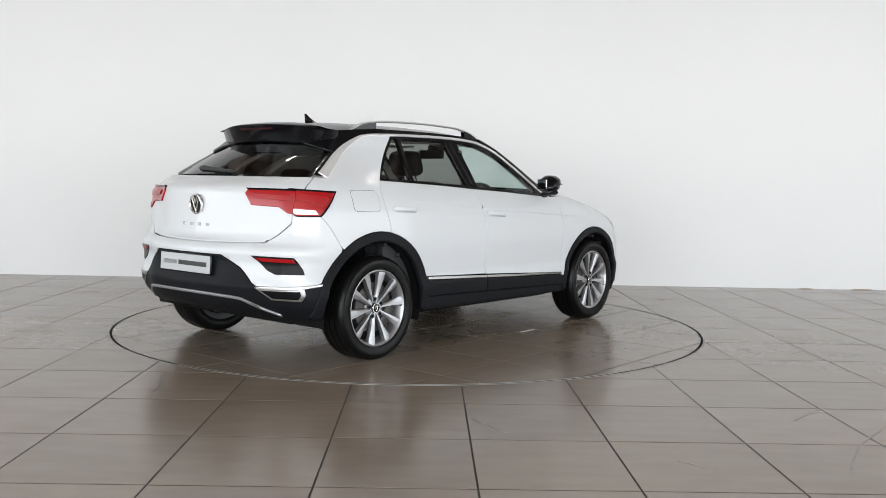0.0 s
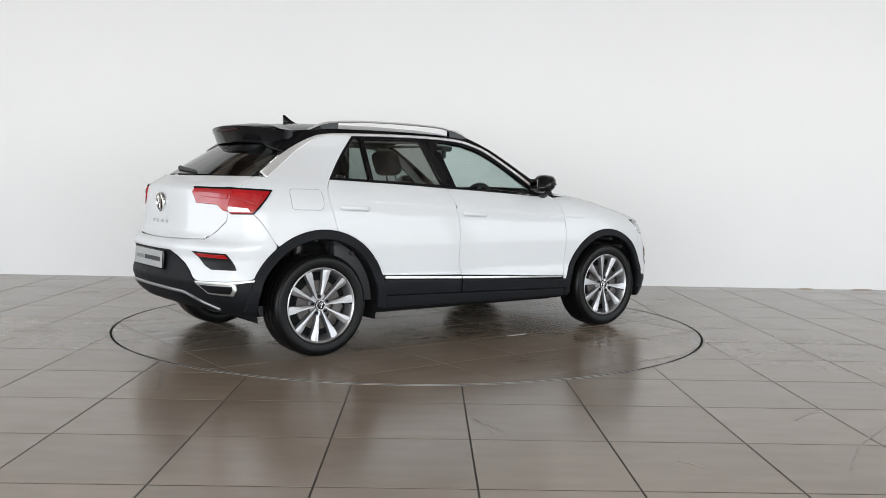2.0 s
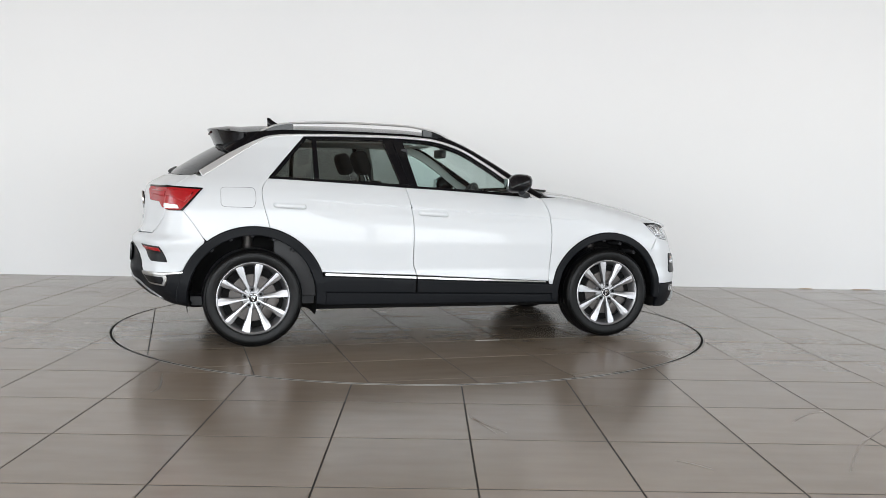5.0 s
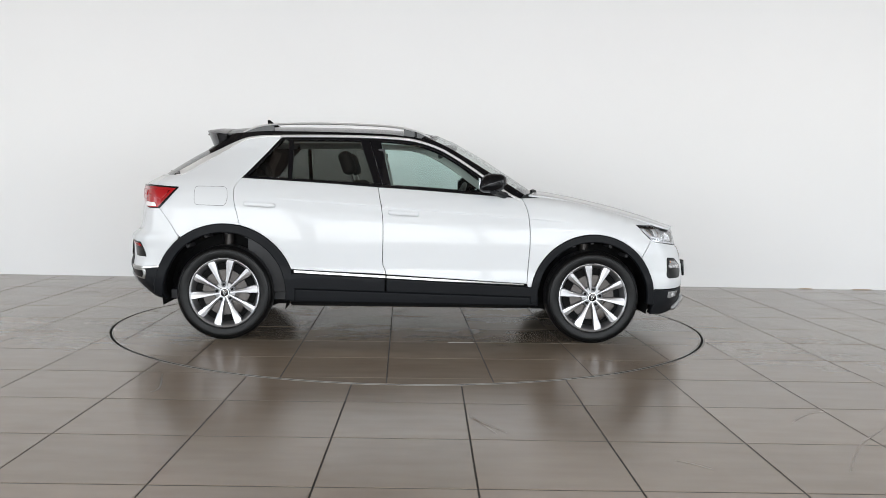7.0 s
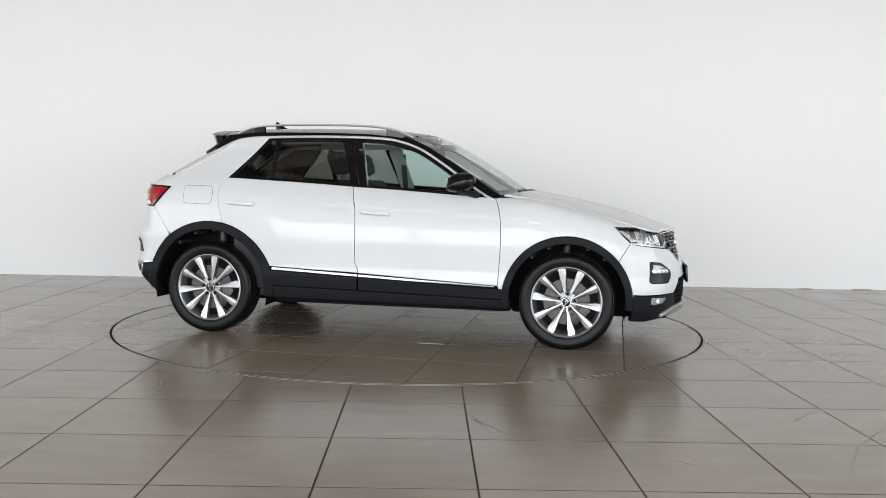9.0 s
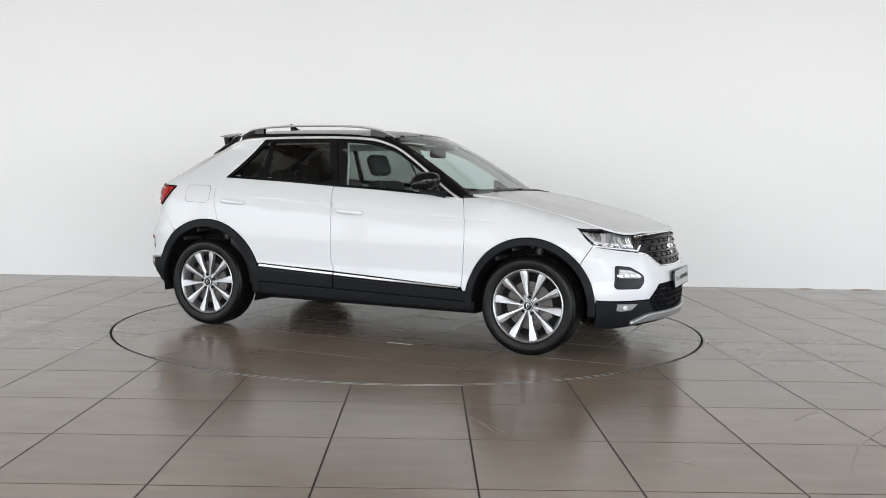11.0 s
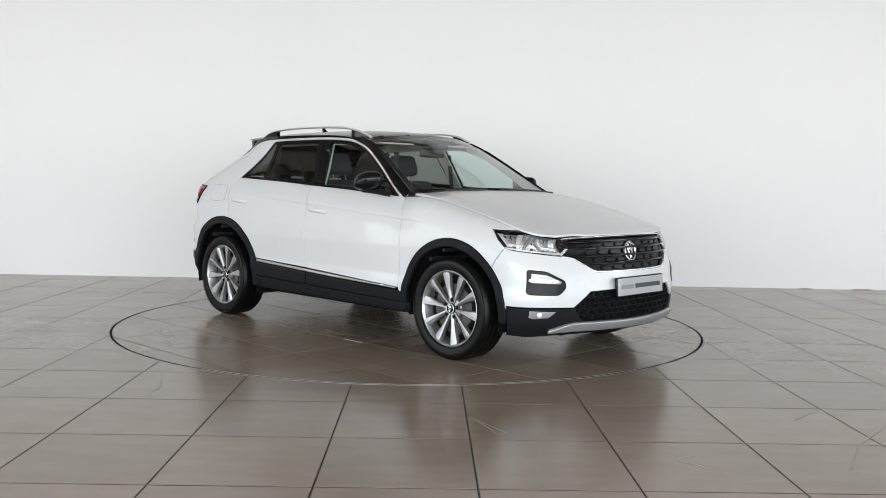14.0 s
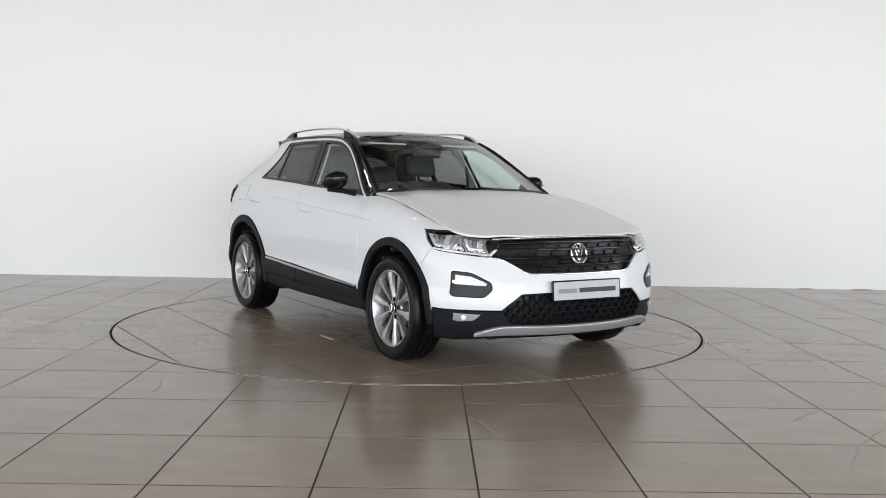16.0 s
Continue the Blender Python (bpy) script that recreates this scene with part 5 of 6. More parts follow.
# ---------------------------------------------------------------- wheel wells, floor pan, cabin
def build_chassis():
    for wx, r in ((RWX, 0.435), (FWX, 0.405)):
        for sgn in (-1, 1):
            bm = bmesh.new()
            rows = []
            for y, rr in ((0.862, r), (0.84, r - 0.004), (0.58, r - 0.004), (0.56, r - 0.03)):
                rows.append([bm.verts.new((wx + rr * math.cos(radians(a)), sgn * y, AXLE + rr * math.sin(radians(a)))) for a in range(-16, 200, 8)])
            for ra, rb in zip(rows, rows[1:]):
                for i in range(len(ra) - 1):
                    bm.faces.new((ra[i], ra[i + 1], rb[i + 1], rb[i]))
            bm.faces.new(rows[-1])
            bmesh.ops.recalc_face_normals(bm, faces=bm.faces)
            well = part("wheel_well", bm, DARK, car, "dark felt wheel housing")
            for k in range(5):
                a = radians(50 + 20 * k)
                bm = box(bmesh.new(), r - 0.03, r - 0.006, sgn * 0.72 - 0.10, sgn * 0.72 + 0.10, -0.012, 0.012, 0.004, 1, m=Matrix.Translation((wx, 0, AXLE)) @ Matrix.Rotation(-a, 4, "Y"))
                part("liner_rib", bm, TRIM, well)
            bm = tube(bmesh.new(), [(wx - 0.02, sgn * 0.58, AXLE), (wx - 0.02, sgn * 0.60, 0.74)], 0.035, 12)
            part("damper", bm, IRON, well, "grey suspension strut")
    bm = bmesh.new()
    box(bm, -0.86, 0.88, -0.72, 0.72, 0.225, 0.285, 0.02)
    box(bm, -1.72, -0.86, -0.55, 0.55, 0.23, 0.40, 0.03)
    box(bm, 0.88, 1.80, -0.55, 0.55, 0.20, 0.40, 0.03)
    box(bm, -1.90, -1.68, -0.58, 0.58, 0.34, 0.46, 0.03)
    box(bm, 1.70, 1.98, -0.62, 0.62, 0.215, 0.36, 0.02)
    part("underbody", bm, DARK, car, "dark underbody tray")
    bm = bmesh.new()
    tube(bm, [(-0.85, 0.2, 0.215), (-0.2, 0.22, 0.20), (0.6, 0.15, 0.21)], 0.03, 10)
    part("exhaust_pipe", bm, IRON, car)
    # added inner shell that closes the joints; its black colour stands for their shade
    def shell(flip):
        rear = REAR_ARCH(172, 8)
        front = FRONT_ARCH(172, 8)
        pts = [(-1.95, 0.40), (-1.79, 0.40)] + rear + [(-0.80, 0.30), (0.84, 0.30)] + front + [(1.78, 0.36), (1.93, 0.40), (1.93, 0.70), (1.80, 0.80), (1.545, 0.88), (1.0, 0.97), (0.78, 1.0), (-0.2, 1.05), (-1.2, 1.09), (-1.60, 1.10), (-1.70, 1.06), (-1.95, 0.95)]
        panel("joint_shade_shell", on_side(pts), DARK, car, flip=flip, off=-0.020, depth=0.01, ease=0.001, gap=0.0, step=0.06)
    shell(1)
    shell(-1)
    for f_at, x, nm in ((nose_at, 1, "front"), (tail_at, -1, "rear")):
        ys = np.linspace(-0.62, 0.62, 15)
        pts = [f_at(y, 0.36) for y in ys] + [f_at(y, 0.78 if x > 0 else 1.09) for y in ys[::-1]]
        panel("joint_shade_shell", pts, DARK, car, off=-0.045, depth=0.01, ease=0.001, gap=0.0, step=0.08)
    # inner bonnet deck and firewall
    bm = bmesh.new()
    box(bm, 0.92, 1.75, -0.66, 0.66, 0.70, 0.80, 0.02)
    box(bm, 0.84, 0.90, -0.74, 0.74, 0.25, 1.00, 0.01)
    part("engine_bay", bm, DARK, car)


def rounded_block(bm, x0, x1, y0, y1, z0, z1, r, m=None):
    return box(bm, x0, x1, y0, y1, z0, z1, r, 4, m)


def build_seat(x, y, tall=True):
    bm = rounded_block(bmesh.new(), x - 0.27, x + 0.25, y - 0.25, y + 0.25, 0.42, 0.60, 0.05)
    seat = part("seat", bm, FABRIC, car, "dark grey cloth car seat")
    lean = Matrix.Translation((x - 0.24, y, 0.56)) @ Matrix.Rotation(radians(-20), 4, "Y")
    bm = rounded_block(bmesh.new(), -0.07, 0.07, -0.245, 0.245, 0.0, 0.60, 0.055, lean)
    for g in (-1, 1):
        rounded_block(bm, 0.0, 0.10, g * 0.215 - 0.035, g * 0.215 + 0.035, 0.05, 0.50, 0.03, lean)
    part("backrest", bm, FABRIC, seat)
    bm = rounded_block(bmesh.new(), -0.055, 0.045, -0.135, 0.135, 0.655, 0.835, 0.045, lean)
    head = part("headrest", bm, FABRIC, seat)
    bm = bmesh.new()
    for g in (-0.06, 0.06):
        tube(bm, [lean @ Vector((0, g, 0.57)), lean @ Vector((0, g, 0.68))], 0.006, 8)
    part("headrest_post", bm, CHROME, seat)


def build_cabin():
    bm = bmesh.new()
    box(bm, -1.70, 0.86, -0.72, 0.72, 0.27, 0.33)
    part("cabin_floor", bm, TRIM, car)
    for sgn in (-1, 1):
        bm = box(bmesh.new(), -1.15, 0.80, sgn * 0.76 - 0.03, sgn * 0.76 + 0.03, 0.33, 1.0, 0.01)
        box(bm, 0.0, 0.75, sgn * 0.735 - 0.02, sgn * 0.735 + 0.02, 0.86, 1.03, 0.015)
        part("door_card", bm, TRIM, car, "dark plastic inner door panel")
        # inside linings of the pillars
        def inner_strip(name, line, width, mat, d=0.035):
            q = np.array(line)
            t = np.gradient(q, axis=0)
            t /= np.hypot(*t.T)[:, None]
            n = np.stack([-t[:, 1], t[:, 0]], 1) * width / 2
            pts = [tuple(v) for v in q + n] + [tuple(v) for v in (q - n)[::-1]]
            panel(name, on_side(pts), mat, car, flip=-sgn, off=-d, depth=0.012, ease=0.002, gap=0.0)
        inner_strip("pillar_lining", [(-0.19, 1.06), (-0.23, 1.25), (-0.28, 1.42)], 0.11, LINING)
        inner_strip("pillar_lining", smooth_curve([(0.74, 1.045), (0.58, 1.135), (0.36, 1.29), (0.20, 1.378), (0.05, 1.425)], 4), 0.055, LINING)
        inner_strip("pillar_lining", smooth_curve([(0.05, 1.43), (-0.3, 1.44), (-0.95, 1.43)], 6), 0.05, LINING)
        c_in = [(-1.58, 1.13), (-1.18, 1.13), (-0.95, 1.40), (-1.16, 1.40), (-1.32, 1.33)]
        panel("pillar_lining", on_side(c_in), TRIM, car, flip=-sgn, off=-0.035, depth=0.012, ease=0.002, gap=0.0)
        # belt
        bm = tube(bmesh.new(), [(-0.22, sgn * 0.66, 1.36), (-0.20, sgn * 0.68, 1.10), (-0.16, sgn * 0.70, 0.60)], 0.022, 6, 0.1, up=(0, 1, 0))
        part("seat_belt", bm, FABRIC, car)
    # headliner
    xs = np.linspace(-1.36, 0.10, 16)
    rows = [[(x, y, float(roof_top(x, y)[2]) - 0.045) for y in np.linspace(-0.55, 0.55, 13)] for x in xs]
    loft("headliner", rows, LINING, "pale grey cloth headliner")
    # parcel shelf and rear bench
    bm = rounded_block(bmesh.new(), -1.62, -1.12, -0.66, 0.66, 0.98, 1.02, 0.01)
    part("parcel_shelf", bm, TRIM, car)
    bm = rounded_block(bmesh.new(), -1.02, -0.50, -0.66, 0.66, 0.44, 0.60, 0.05)
    bench = part("rear_bench", bm, FABRIC, car, "dark grey cloth rear bench")
    lean = Matrix.Translation((-0.98, 0, 0.56)) @ Matrix.Rotation(radians(-20), 4, "Y")
    bm = bmesh.new()
    for a, b in ((-0.66, -0.22), (-0.21, 0.21), (0.22, 0.66)):
        rounded_block(bm, -0.06, 0.07, a, b, 0.0, 0.56, 0.05, lean)
    part("backrest", bm, FABRIC, bench)
    for y in (-0.42, 0.0, 0.42):
        bm = rounded_block(bmesh.new(), -0.05, 0.04, y - 0.13, y + 0.13, 0.59, 0.74 if y else 0.68, 0.04, lean)
        part("headrest", bm, FABRIC, bench)
        bm = bmesh.new()
        for g in (-0.05, 0.05):
            tube(bm, [lean @ Vector((0, y + g, 0.52)), lean @ Vector((0, y + g, 0.62))], 0.006, 8)
        part("headrest_post", bm, CHROME, bench)
    build_seat(0.02, -0.37)
    build_seat(0.02, 0.37)
    # dashboard, wheel, mirror
    bm = rounded_block(bmesh.new(), 0.44, 0.86, -0.73, 0.73, 0.62, 0.985, 0.06)
    rounded_block(bm, 0.42, 0.62, -0.56, -0.18, 0.90, 1.025, 0.035)
    part("dashboard", bm, TRIM, car, "black plastic dashboard")
    bm = bmesh.new()
    m = Matrix.Translation((0.33, -0.37, 0.95)) @ Matrix.Rotation(radians(-66), 4, "Y")
    ring = [m @ Vector((0.182 * math.cos(a), 0.182 * math.sin(a), 0)) for a in np.linspace(0, 2 * math.pi, 37)]
    tube(bm, ring, 0.016, 10)
    for a in (0, math.pi, -math.pi / 2):
        tube(bm, [m @ Vector((0, 0, -0.02)), m @ Vector((0.17 * math.sin(a + math.pi / 2), 0.17 * math.cos(a + math.pi / 2), 0))], 0.018, 6)
    tube(bm, [m @ Vector((0, 0, 0.015)), m @ Vector((0, 0, -0.05))], 0.06, 14)
    part("steering_wheel", bm, TRIM, car, "black leather steering wheel")
    bm = rounded_block(bmesh.new(), 0.215, 0.250, -0.125, 0.125, 1.315, 1.385, 0.015)
    rounded_block(bm, 0.24, 0.36, -0.06, 0.06, 1.375, 1.42, 0.02)
    part("inner_mirror", bm, TRIM, car, "black inside mirror")
    for y in (-0.32, 0.32):
        bm = rounded_block(bmesh.new(), 0.02, 0.20, y - 0.16, y + 0.16, 1.405, 1.418, 0.005)
        part("sun_visor", bm, LINING, car)


build_chassis()
build_cabin()


# ---------------------------------------------------------------- fittings on the outside
def door_handle(x0, x1, z0, z1, door, flip):
    """A pull handle on its shallow bowl."""
    bm = bmesh.new()
    rows = []
    n = 14
    for k in range(n + 1):
        u = k / n
        x, z = x0 + (x1 - x0) * u, z0 + (z1 - z0) * u
        p = skin(at(x, z)[0] * flip, z)
        y = float(p[1])
        sg = -1 if y < 0 else 1
        lift = 0.008 + 0.030 * math.sin(math.pi * min(1, max(0, u))) ** 0.6
        h = 0.020 if 0.05 < u < 0.95 else 0.012
        rows.append([(x, y - sg * 0.004 + sg * (lift if 0 < u < 1 else 0), z + h * 0.9), (x, y + sg * lift, z + h * 0.35), (x, y + sg * lift, z - h * 0.45), (x, y - sg * 0.004 + sg * lift * 0.75, z - h), ])
    grid = [[bm.verts.new(q) for q in r] for r in rows]
    for a, b in zip(grid, grid[1:]):
        for i in range(4):
            bm.faces.new((a[i], a[(i + 1) % 4], b[(i + 1) % 4], b[i]))
    bm.faces.new(grid[0])
    bm.faces.new(grid[-1][::-1])
    bmesh.ops.recalc_face_normals(bm, faces=bm.faces)
    bmesh.ops.bevel(bm, geom=[e for e in bm.edges if len(e.link_faces) == 2 and e.calc_face_angle(0) > 0.5], offset=0.004, segments=2, profile=0.5, affect="EDGES")
    part("door_handle", bm, PAINT, door, sharp=60)


for fl, fdoor, rdoor in ((1, FRONT_DOOR, REAR_DOOR), (-1, FRONT_DOOR_L, REAR_DOOR_L)):
    door_handle(-1.165, -0.945, 0.958, 0.947, rdoor, fl)
    door_handle(-0.165, 0.055, 0.913, 0.901, fdoor, fl)


def build_mirror(sgn):
    bm = bmesh.new()
    rings = []
    for k, (y, sx, sz, dx) in enumerate(((0.835, 0.03, 0.035, 0.0), (0.85, 0.062, 0.056, 0.0), (0.89, 0.078, 0.072, 0.0), (0.94, 0.075, 0.072, -0.005), (0.98, 0.062, 0.056, -0.012), (1.002, 0.035, 0.035, -0.018), (1.008, 0.008, 0.01, -0.02))):
        ring = []
        for j in range(20):
            a = 2 * math.pi * j / 20
            c, s = math.cos(a), math.sin(a)
            x = 0.552 + dx + 1.38 * sx * (abs(c) ** 0.7 * (1 if c > 0 else -0.75)) + 0.02 * s
            ring.append(bm.verts.new((x, sgn * (0.825 + (y - 0.825) * 0.86), 1.125 + sz * abs(s) ** 0.8 * (1 if s > 0 else -0.85) - 0.04 * (y - 0.9) )))
        rings.append(ring)
    for ra, rb in zip(rings, rings[1:]):
        for j in range(20):
            bm.faces.new((ra[j], ra[(j + 1) % 20], rb[(j + 1) % 20], rb[j]))
    bm.faces.new(rings[0])
    bm.faces.new(rings[-1])
    bmesh.ops.recalc_face_normals(bm, faces=bm.faces)
    out_by = Matrix.Translation((0, -0.03, 0)) if sgn < 0 else Matrix.Translation((-0.05, -0.09, -0.012))
    mirror = part("door_mirror", bm, GLOSS_BLACK, car, "glossy black door mirror", m=out_by, sharp=60)
    bm = tube(bmesh.new(), [(0.655, sgn * 0.79, 1.045), (0.60, sgn * 0.86, 1.058), (0.56, sgn * 0.96, 1.066)], [0.034, 0.028, 0.022], 10, 0.7)
    part("mirror_foot", bm, CLADDING, mirror)
    bm = box(bmesh.new(), 0.466, 0.474, sgn * 0.890 - 0.042, sgn * 0.890 + 0.042, 1.088, 1.164, 0.003, 1)
    part("mirror_glass", bm, DARKENED_MIRROR, mirror, "mirror glass, darkened for the flank it would reflect")
    bm = bmesh.new()
    tube(bm, [(0.634, sgn * 0.87, 1.135), (0.630, sgn * 0.93, 1.133), (0.604, sgn * 0.985, 1.13)], 0.005, 6)
    part("indicator_strip", bm, GRILLE, mirror)


build_mirror(-1)
build_mirror(1)


def build_rails():
    for sgn in (-1, 1):
        pts = smooth_curve([(-1.22, 0.548, 1.462), (-1.12, 0.552, 1.503), (-1.0, 0.555, 1.523), (-0.80, 0.556, 1.534), (-0.5, 0.556, 1.537), (-0.2, 0.555, 1.529), (-0.08, 0.553, 1.516), (0.03, 0.548, 1.493), (0.13, 0.540, 1.452)], 6)
        pts = [(x, sgn * y, z) for x, y, z in pts]
        rail = part("roof_rail", tube(bmesh.new(), pts, 0.017, 12, 0.48), SATIN, car, "satin aluminium roof rail")
        for a, b in ((-1.22, -1.00), (-0.07, 0.13)):
            sel = [q for q in pts if a <= q[0] <= b]
            bm = bmesh.new()
            top = [(x, y, z - 0.004) for x, y, z in sel]
            low = [(x, y, float(roof_top(x, y)[2]) - 0.004) for x, y, z in sel]
            for side_ in (-0.014, 0.014):
                ra = [bm.verts.new((x, y + side_, max(z, l[2]))) for (x, y, z), l in zip(top, low)]
                rb = [bm.verts.new((x, y + side_, z)) for x, y, z in low]
                for i in range(len(ra) - 1):
                    bm.faces.new((ra[i], ra[i + 1], rb[i + 1], rb[i]))
            part("rail_foot", bm, GLOSS_BLACK, rail)
    bm = bmesh.new()
    rows = []
    for k in range(7):
        u = k / 6
        z = 1.525 + 0.062 * u
        x0, x1 = -1.125 - 0.005 * u, -0.985 - 0.125 * u ** 0.6
        w = 0.022 * (1 - u) + 0.003
        rows.append([bm.verts.new(q) for q in ((x0, 0, z), ((x0 + x1) / 2, w, z), (x1, 0, z), ((x0 + x1) / 2, -w, z))])
    for ra, rb in zip(rows, rows[1:]):
        for i in range(4):
            bm.faces.new((ra[i], ra[(i + 1) % 4], rb[(i + 1) % 4], rb[i]))
    bm.faces.new(rows[-1])
    bmesh.ops.recalc_face_normals(bm, faces=bm.faces)
    part("aerial", bm, GLOSS_BLACK, car, "black shark-fin aerial", sharp=60)


build_rails()


def build_badge(x, z, face, tilt):
    m = Matrix.Translation((x, 0, z)) @ Matrix.Rotation(radians(tilt), 4, "Y") @ (Matrix.Identity(4) if face > 0 else Matrix.Rotation(math.pi, 4, "Z"))
    bm = lathe(bmesh.new(), [(0.0, 0.060), (0.008, 0.058), (0.010, 0.0005)], axis="X", steps=40)
    badge = part("badge", bm, GLOSS_BLACK, car, "round chrome badge", m=m)
    bm = lathe(bmesh.new(), [(0.006, 0.066), (0.016, 0.064), (0.018, 0.059), (0.012, 0.054), (0.008, 0.055)], axis="X", steps=40)
    emblem_bars(bm, 0.060, 0.013, "X")
    part("badge_ring", bm, CHROME, badge)


build_badge(2.034, 0.712, 1, -12)
build_badge(-2.010, 0.966, -1, -5)


def build_plate(x, z, face, tilt):
    """A grey show plate; its print stands as plain bars."""
    m = Matrix.Translation((x, 0, z)) @ Matrix.Rotation(radians(tilt), 4, "Y") @ (Matrix.Identity(4) if face > 0 else Matrix.Rotation(math.pi, 4, "Z"))
    bm = box(bmesh.new(), -0.012, 0.004, -0.268, 0.268, -0.062, 0.062, 0.005)
    holder = part("number_plate", bm, GLOSS_BLACK, car, "grey show plate in a black holder", m=m)
    bm = box(bmesh.new(), 0.003, 0.006, -0.258, 0.258, -0.054, 0.054, 0.001, 1)
    part("plate_face", bm, PLATE, holder)
    bm = bmesh.new()
    # seen from outside, print runs towards +y on the nose
    box(bm, 0.006, 0.0068, -0.225, -0.085, -0.014, 0.012)
    part("print_bar", bm, INK_PALE, holder, smooth=False)
    bm = box(bmesh.new(), 0.006, 0.0068, -0.065, 0.225, -0.014, 0.014)
    part("print_bar", bm, INK, holder, smooth=False)


build_plate(2.130, 0.500, 1, -4)
build_plate(-2.098, 0.603, -1, 3)
for k, y in enumerate((0.125, 0.045, -0.035, -0.115)):
    s_, z_ = tail_at(y, 0.842)
    px, py, pz = skin(s_, z_)
    bm = box(bmesh.new(), px - 0.006, px + 0.004, py - 0.015, py + 0.015, pz - 0.010, pz + 0.010, 0.002, 1)
    part("lettering_bar", bm, SKID, car, "small chrome bar of lettering")


# ---------------------------------------------------------------- turntable and tiles
RADIUS = 2.268
turntable = new("turntable", finish(lathe(bmesh.new(), [(-0.10, 0.001), (-0.10, RADIUS - 0.012), (-0.005, RADIUS - 0.012), (-0.005, 0.001)], axis="Z", steps=128), "turntable", GROUT, False))
tagged(turntable, "round floor turntable tiled in brown-grey porcelain", "turntable")
bm = lathe(bmesh.new(), [(-0.06, RADIUS - 0.018), (0.0005, RADIUS - 0.018), (0.0008, RADIUS - 0.024), (-0.06, RADIUS - 0.024)], axis="Z", steps=192, close=True)
part("edge_ring", bm, METAL_EDGE, turntable, "worn steel edge ring")
bm = lathe(bmesh.new(), [(-0.06, RADIUS), (0.0005, RADIUS), (0.0008, RADIUS + 0.006), (-0.06, RADIUS + 0.006)], axis="Z", steps=192, close=True)
ring = part("floor_ring", bm, METAL_EDGE, bpy.data.objects["floor"], "steel edge round the turntable")
# flat ring without depth: the gap's shade is put into its black colour
bm = lathe(bmesh.new(), [(0.0, RADIUS - 0.019), (0.0, RADIUS + 0.001)], axis="Z", steps=128)
for v in bm.verts:
    v.co.z = -0.0008
part("ring_gap_shade", bm, DARK, bpy.data.objects["floor"], "flat dark ring for the shade in the gap round the turntable")


def clipped(x0, x1, y0, y1, to_disc, r, keep_inside):
    """A tile's outline cut along the turntable's circle, or None; and whether it was cut."""
    edge = []
    n = 48
    for (ax, ay), (bx, by) in (((x0, y0), (x1, y0)), ((x1, y0), (x1, y1)), ((x1, y1), (x0, y1)), ((x0, y1), (x0, y0))):
        edge += [(ax + (bx - ax) * k / n, ay + (by - ay) * k / n) for k in range(n)]
    d = [math.hypot(*(to_disc @ Vector((x, y, 0)))[:2]) for x, y in edge]
    good = [(v <= r) if keep_inside else (v >= r) for v in d]
    if all(good):
        return [(x0, y0), (x1, y0), (x1, y1), (x0, y1)], False
    if not any(good):
        return None, True
    k0 = next(i for i in range(len(good)) if good[i] and not good[i - 1])
    order = [(k0 + i) % len(good) for i in range(len(good))]
    run = [edge[i] for i in order if good[i]]
    back = to_disc.inverted()
    a = to_disc @ Vector((*run[-1], 0))
    b = to_disc @ Vector((*run[0], 0))
    a0, a1 = math.atan2(a.y, a.x), math.atan2(b.y, b.x)
    da = (a1 - a0 + math.pi) % (2 * math.pi) - math.pi
    arc = [back @ Vector((r * math.cos(a0 + da * k / 24), r * math.sin(a0 + da * k / 24), 0)) for k in range(25)]
    slim = [run[0]] + [run[i] for i in range(1, len(run) - 1) if abs((run[i][0] - run[i - 1][0]) * (run[i + 1][1] - run[i][1]) - (run[i][1] - run[i - 1][1]) * (run[i + 1][0] - run[i][0])) > 1e-9] + [run[-1]]
    return slim + [(q.x, q.y) for q in arc[1:-1]], True


def lay_tiles(parent, u0, v0, su, sv, m, iu, iv, r, keep_inside, near):
    half, half_v = 0.0036, 0.0052
    whole = None
    rest = bmesh.new()
    for i in iu:
        for j in iv:
            x0, x1, y0, y1 = u0 + i * su + half, u0 + (i + 1) * su - half, v0 + j * sv + half_v, v0 + (j + 1) * sv - half_v
            cx, cy = (x0 + x1) / 2, (y0 + y1) / 2
            local = Matrix.Translation((cx, cy, 0))
            w, h = (x1 - x0) / 2, (y1 - y0) / 2
            outline, cut = clipped(-w, w, -h, h, m @ local, r, keep_inside)
            if outline is None:
                continue
            centre = m @ Vector((cx, cy, 0))
            if not keep_inside and (centre.y > BACK_Y + 0.4 - 0.03 * centre.x or abs(centre.x) > SIDE_X + 0.3 or centre.y < FRONT_Y - 0.3):
                continue
            if cut:
                me = finish(prism(bmesh.new(), outline, -0.009, 0.0), "tile", TILE, False)
            else:
                if whole is None:
                    whole = finish(prism(bmesh.new(), outline, -0.009, 0.0, 0.0012), "tile", TILE, False)
                me = whole
            if near(centre):
                ob = new("tile", me)
                ob.parent = parent
                ob.matrix_basis = m @ local @ Matrix.Translation((0, 0, random.uniform(-0.0004, 0.0004)))
            else:
                low = len(rest.verts)
                prism(rest, [tuple((m @ local @ Vector((*q, 0)))[:2]) for q in outline], -0.009, 0.0)
    if len(rest.verts):
        tagged(part("far_tiles", rest, TILE, parent, smooth=False), kind="stuff")
    else:
        rest.free()


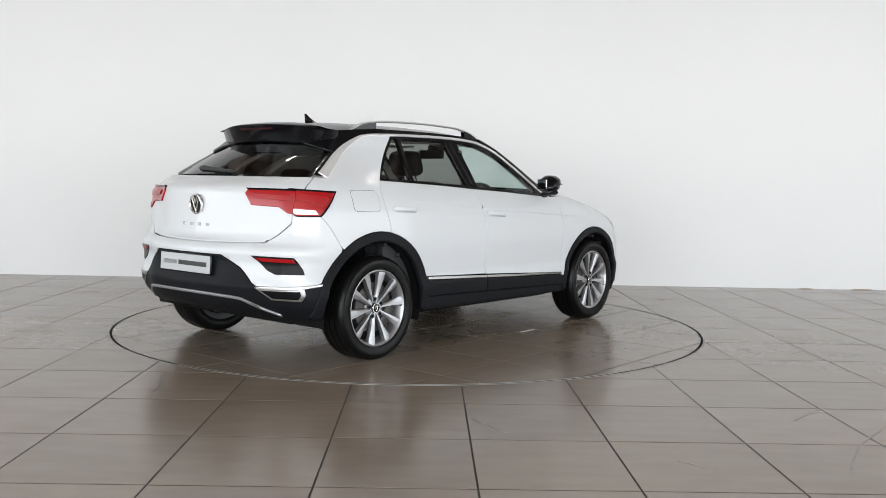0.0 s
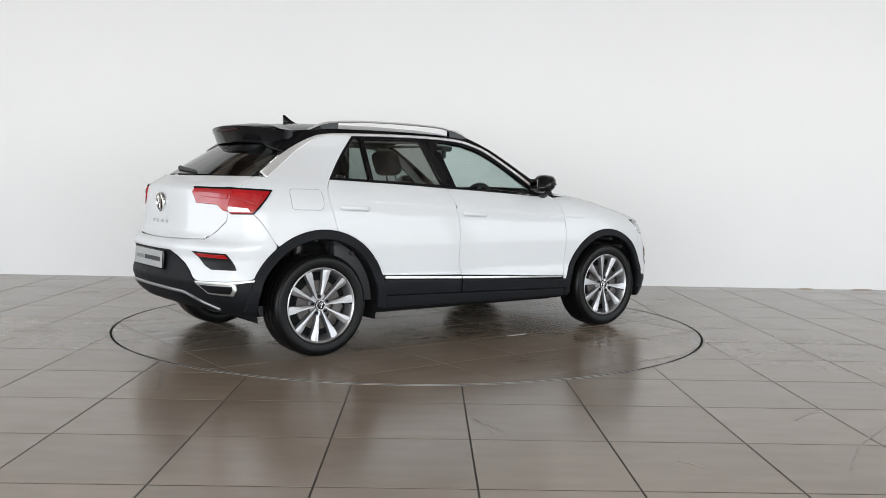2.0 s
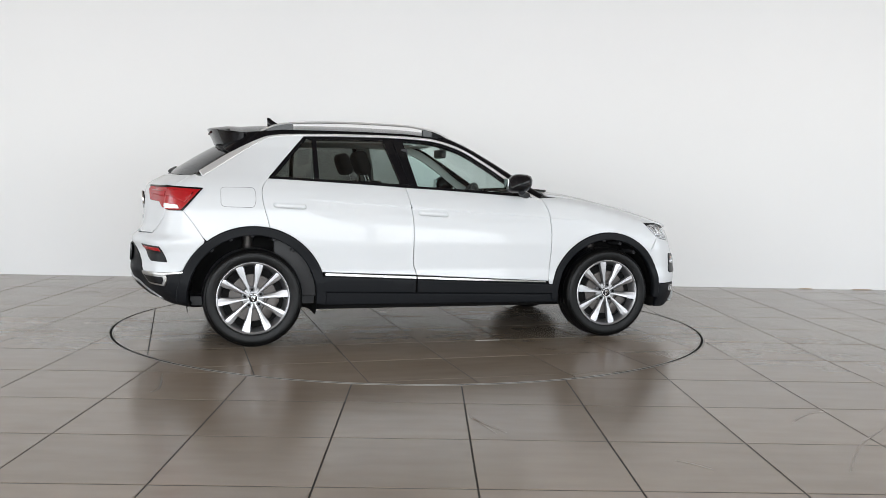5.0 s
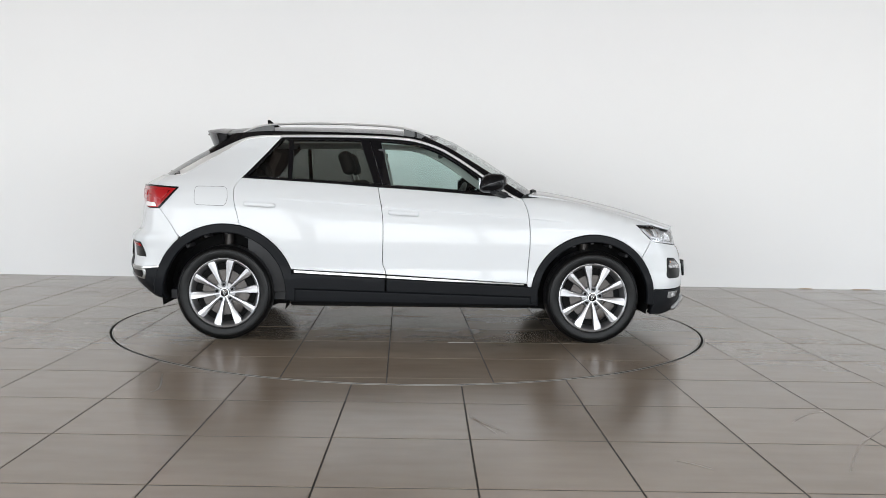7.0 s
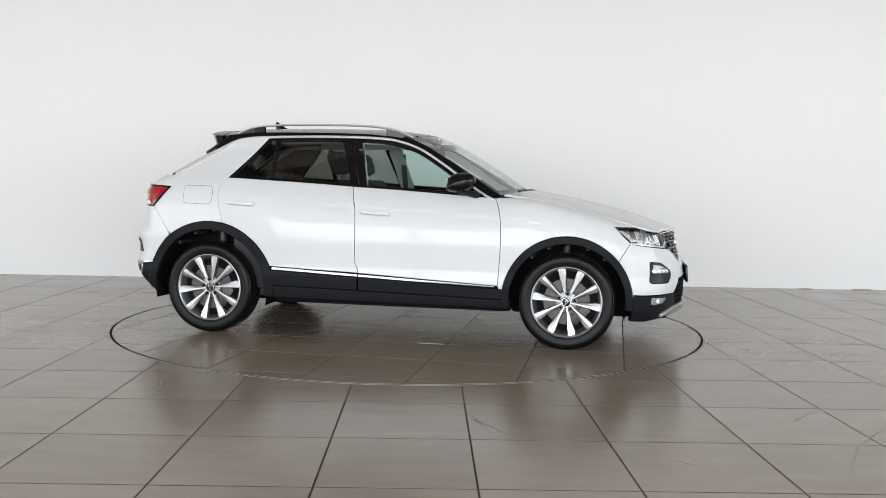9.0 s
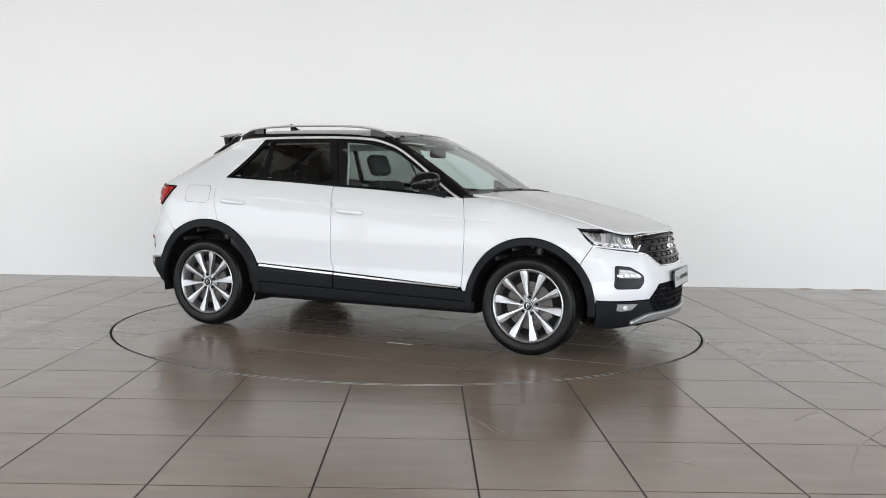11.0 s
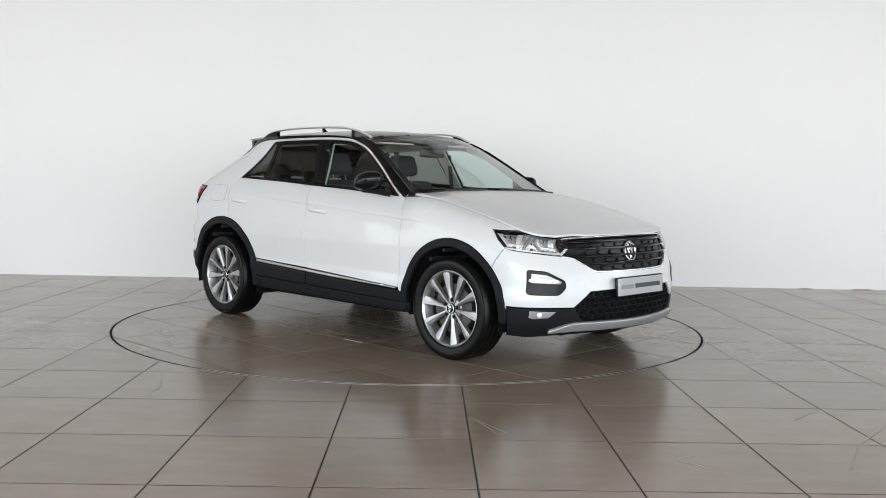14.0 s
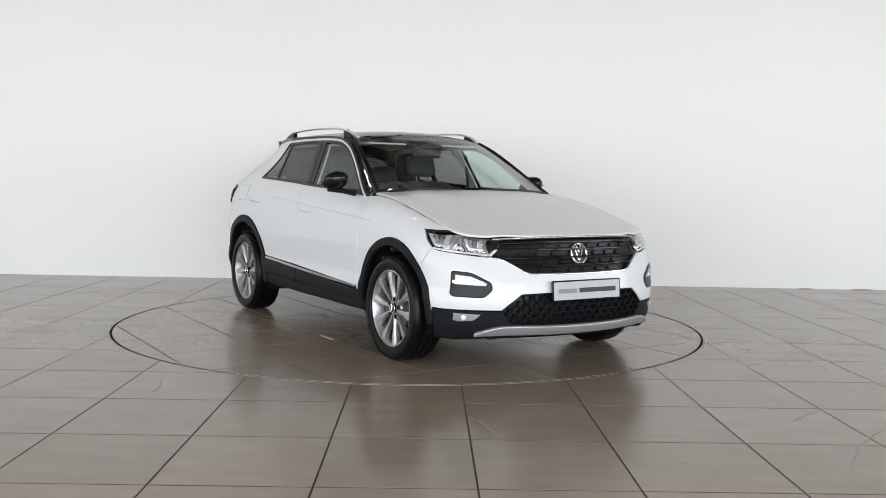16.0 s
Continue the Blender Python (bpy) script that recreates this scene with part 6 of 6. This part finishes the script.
lay_tiles(turntable, -0.148, -0.887, 0.609, 0.600, Matrix.Identity(4), range(-5, 6), range(-4, 7), RADIUS - 0.0245, True, lambda c: True)
lay_tiles(bpy.data.objects["floor"], -1.5056, -3.9931, 0.6131, 0.6586, Matrix.Rotation(-0.0175, 4, "Z"), range(-13, 18), range(-12, 12), RADIUS + 0.0065, False,
          lambda c: c.y > -5.2 and abs(c.x - 0.3) < 5.2)

bm = box(bmesh.new(), 0.262, 0.445, -0.905, -0.888, 0.0006, 0.0018, 0.0005, 1)
part("scuff_mark", bm, material("pale_scuff", (0.62, 0.60, 0.56), 0.5, vary=0.3, scale=40), turntable, "pale worn strip between two tiles", smooth=False)
CHIP = material("bare_plaster", (0.38, 0.29, 0.22), 0.9, vary=0.25, scale=30)
for x0, wide in ((4.38, 0.14), (4.98, 0.22)):
    y0 = BACK_Y - 0.0295 * x0 - 0.010
    bm = box(bmesh.new(), x0, x0 + wide, y0 - 0.012, y0, 0.0, 0.009, 0.002, 1)
    tagged(new("plaster_chip", finish(bm, "plaster_chip", CHIP)), "small brown chip of plaster at the wall's foot", "debris")


def floor_scuff(path, width, mat, label):
    """A faint rubbed mark on the tiles, uneven in width."""
    pts = [Vector((x, y, 0.0009)) for x, y in smooth_curve(path, 8)]
    bm = bmesh.new()
    rows = []
    for i, q in enumerate(pts):
        d = (pts[min(i + 1, len(pts) - 1)] - pts[max(i - 1, 0)]).normalized()
        side = Vector((-d.y, d.x, 0)) * width * (0.35 + 0.65 * math.sin(math.pi * (i + 0.5) / len(pts))) * random.uniform(0.6, 1.0)
        rows.append([bm.verts.new(q - side), bm.verts.new(q + side), bm.verts.new(q + side + Vector((0, 0, -0.0006))), bm.verts.new(q - side + Vector((0, 0, -0.0006)))])
    for ra, rb in zip(rows, rows[1:]):
        for i in range(4):
            bm.faces.new((ra[i], ra[(i + 1) % 4], rb[(i + 1) % 4], rb[i]))
    bmesh.ops.recalc_face_normals(bm, faces=bm.faces)
    part("scuff", bm, mat, bpy.data.objects["floor"], label, smooth=False)


PALE_RUB = material("pale_rub", (0.236, 0.194, 0.152), 0.36, vary=0.3, scale=60)
DARK_RUB = material("dark_rub", (0.10, 0.085, 0.07), 0.35, vary=0.3, scale=60)
for mark in ([(2.24, -3.12), (2.06, -3.32), (1.92, -3.52), (1.79, -3.75)], [(0.30, -2.95), (0.37, -3.09), (0.45, -3.23)], [(0.31, -2.99), (0.37, -3.14), (0.40, -3.24)],
             [(1.11, -3.62), (1.17, -3.67), (1.23, -3.74)], [(1.87, -2.99), (1.99, -2.85), (2.13, -2.76)]):
    floor_scuff(mark, 0.006, PALE_RUB, "pale rubbed scuff on the tiles")
floor_scuff([(-1.42, -2.05), (-1.36, -2.30), (-1.34, -2.44), (-1.36, -2.50)], 0.006, DARK_RUB, "dark rubber scuff on the tiles")


# ---------------------------------------------------------------- the turning
TURN = [(0.0, 48.15), (1.0, 41.44), (2.0, 34.65), (3.0, 27.85), (4.0, 21.0), (5.0, 14.1), (6.0, 7.3), (7.0, 0.55), (8.0, -6.1), (9.0, -12.6), (10.0, -19.1), (11.0, -25.75),
        (12.0, -32.5), (13.0, -39.3), (14.0, -46.08), (15.0, -52.87), (16.0, -59.6)]


def motions():
    walk(turntable, [(t, pose(0, 0, 0, 0, 0, a)) for t, a in TURN])
    walk(car, [(t, pose(0, 0, 0, 0, 0, a) @ pose(-0.010, -0.006, 0)) for t, a in TURN])


motions()
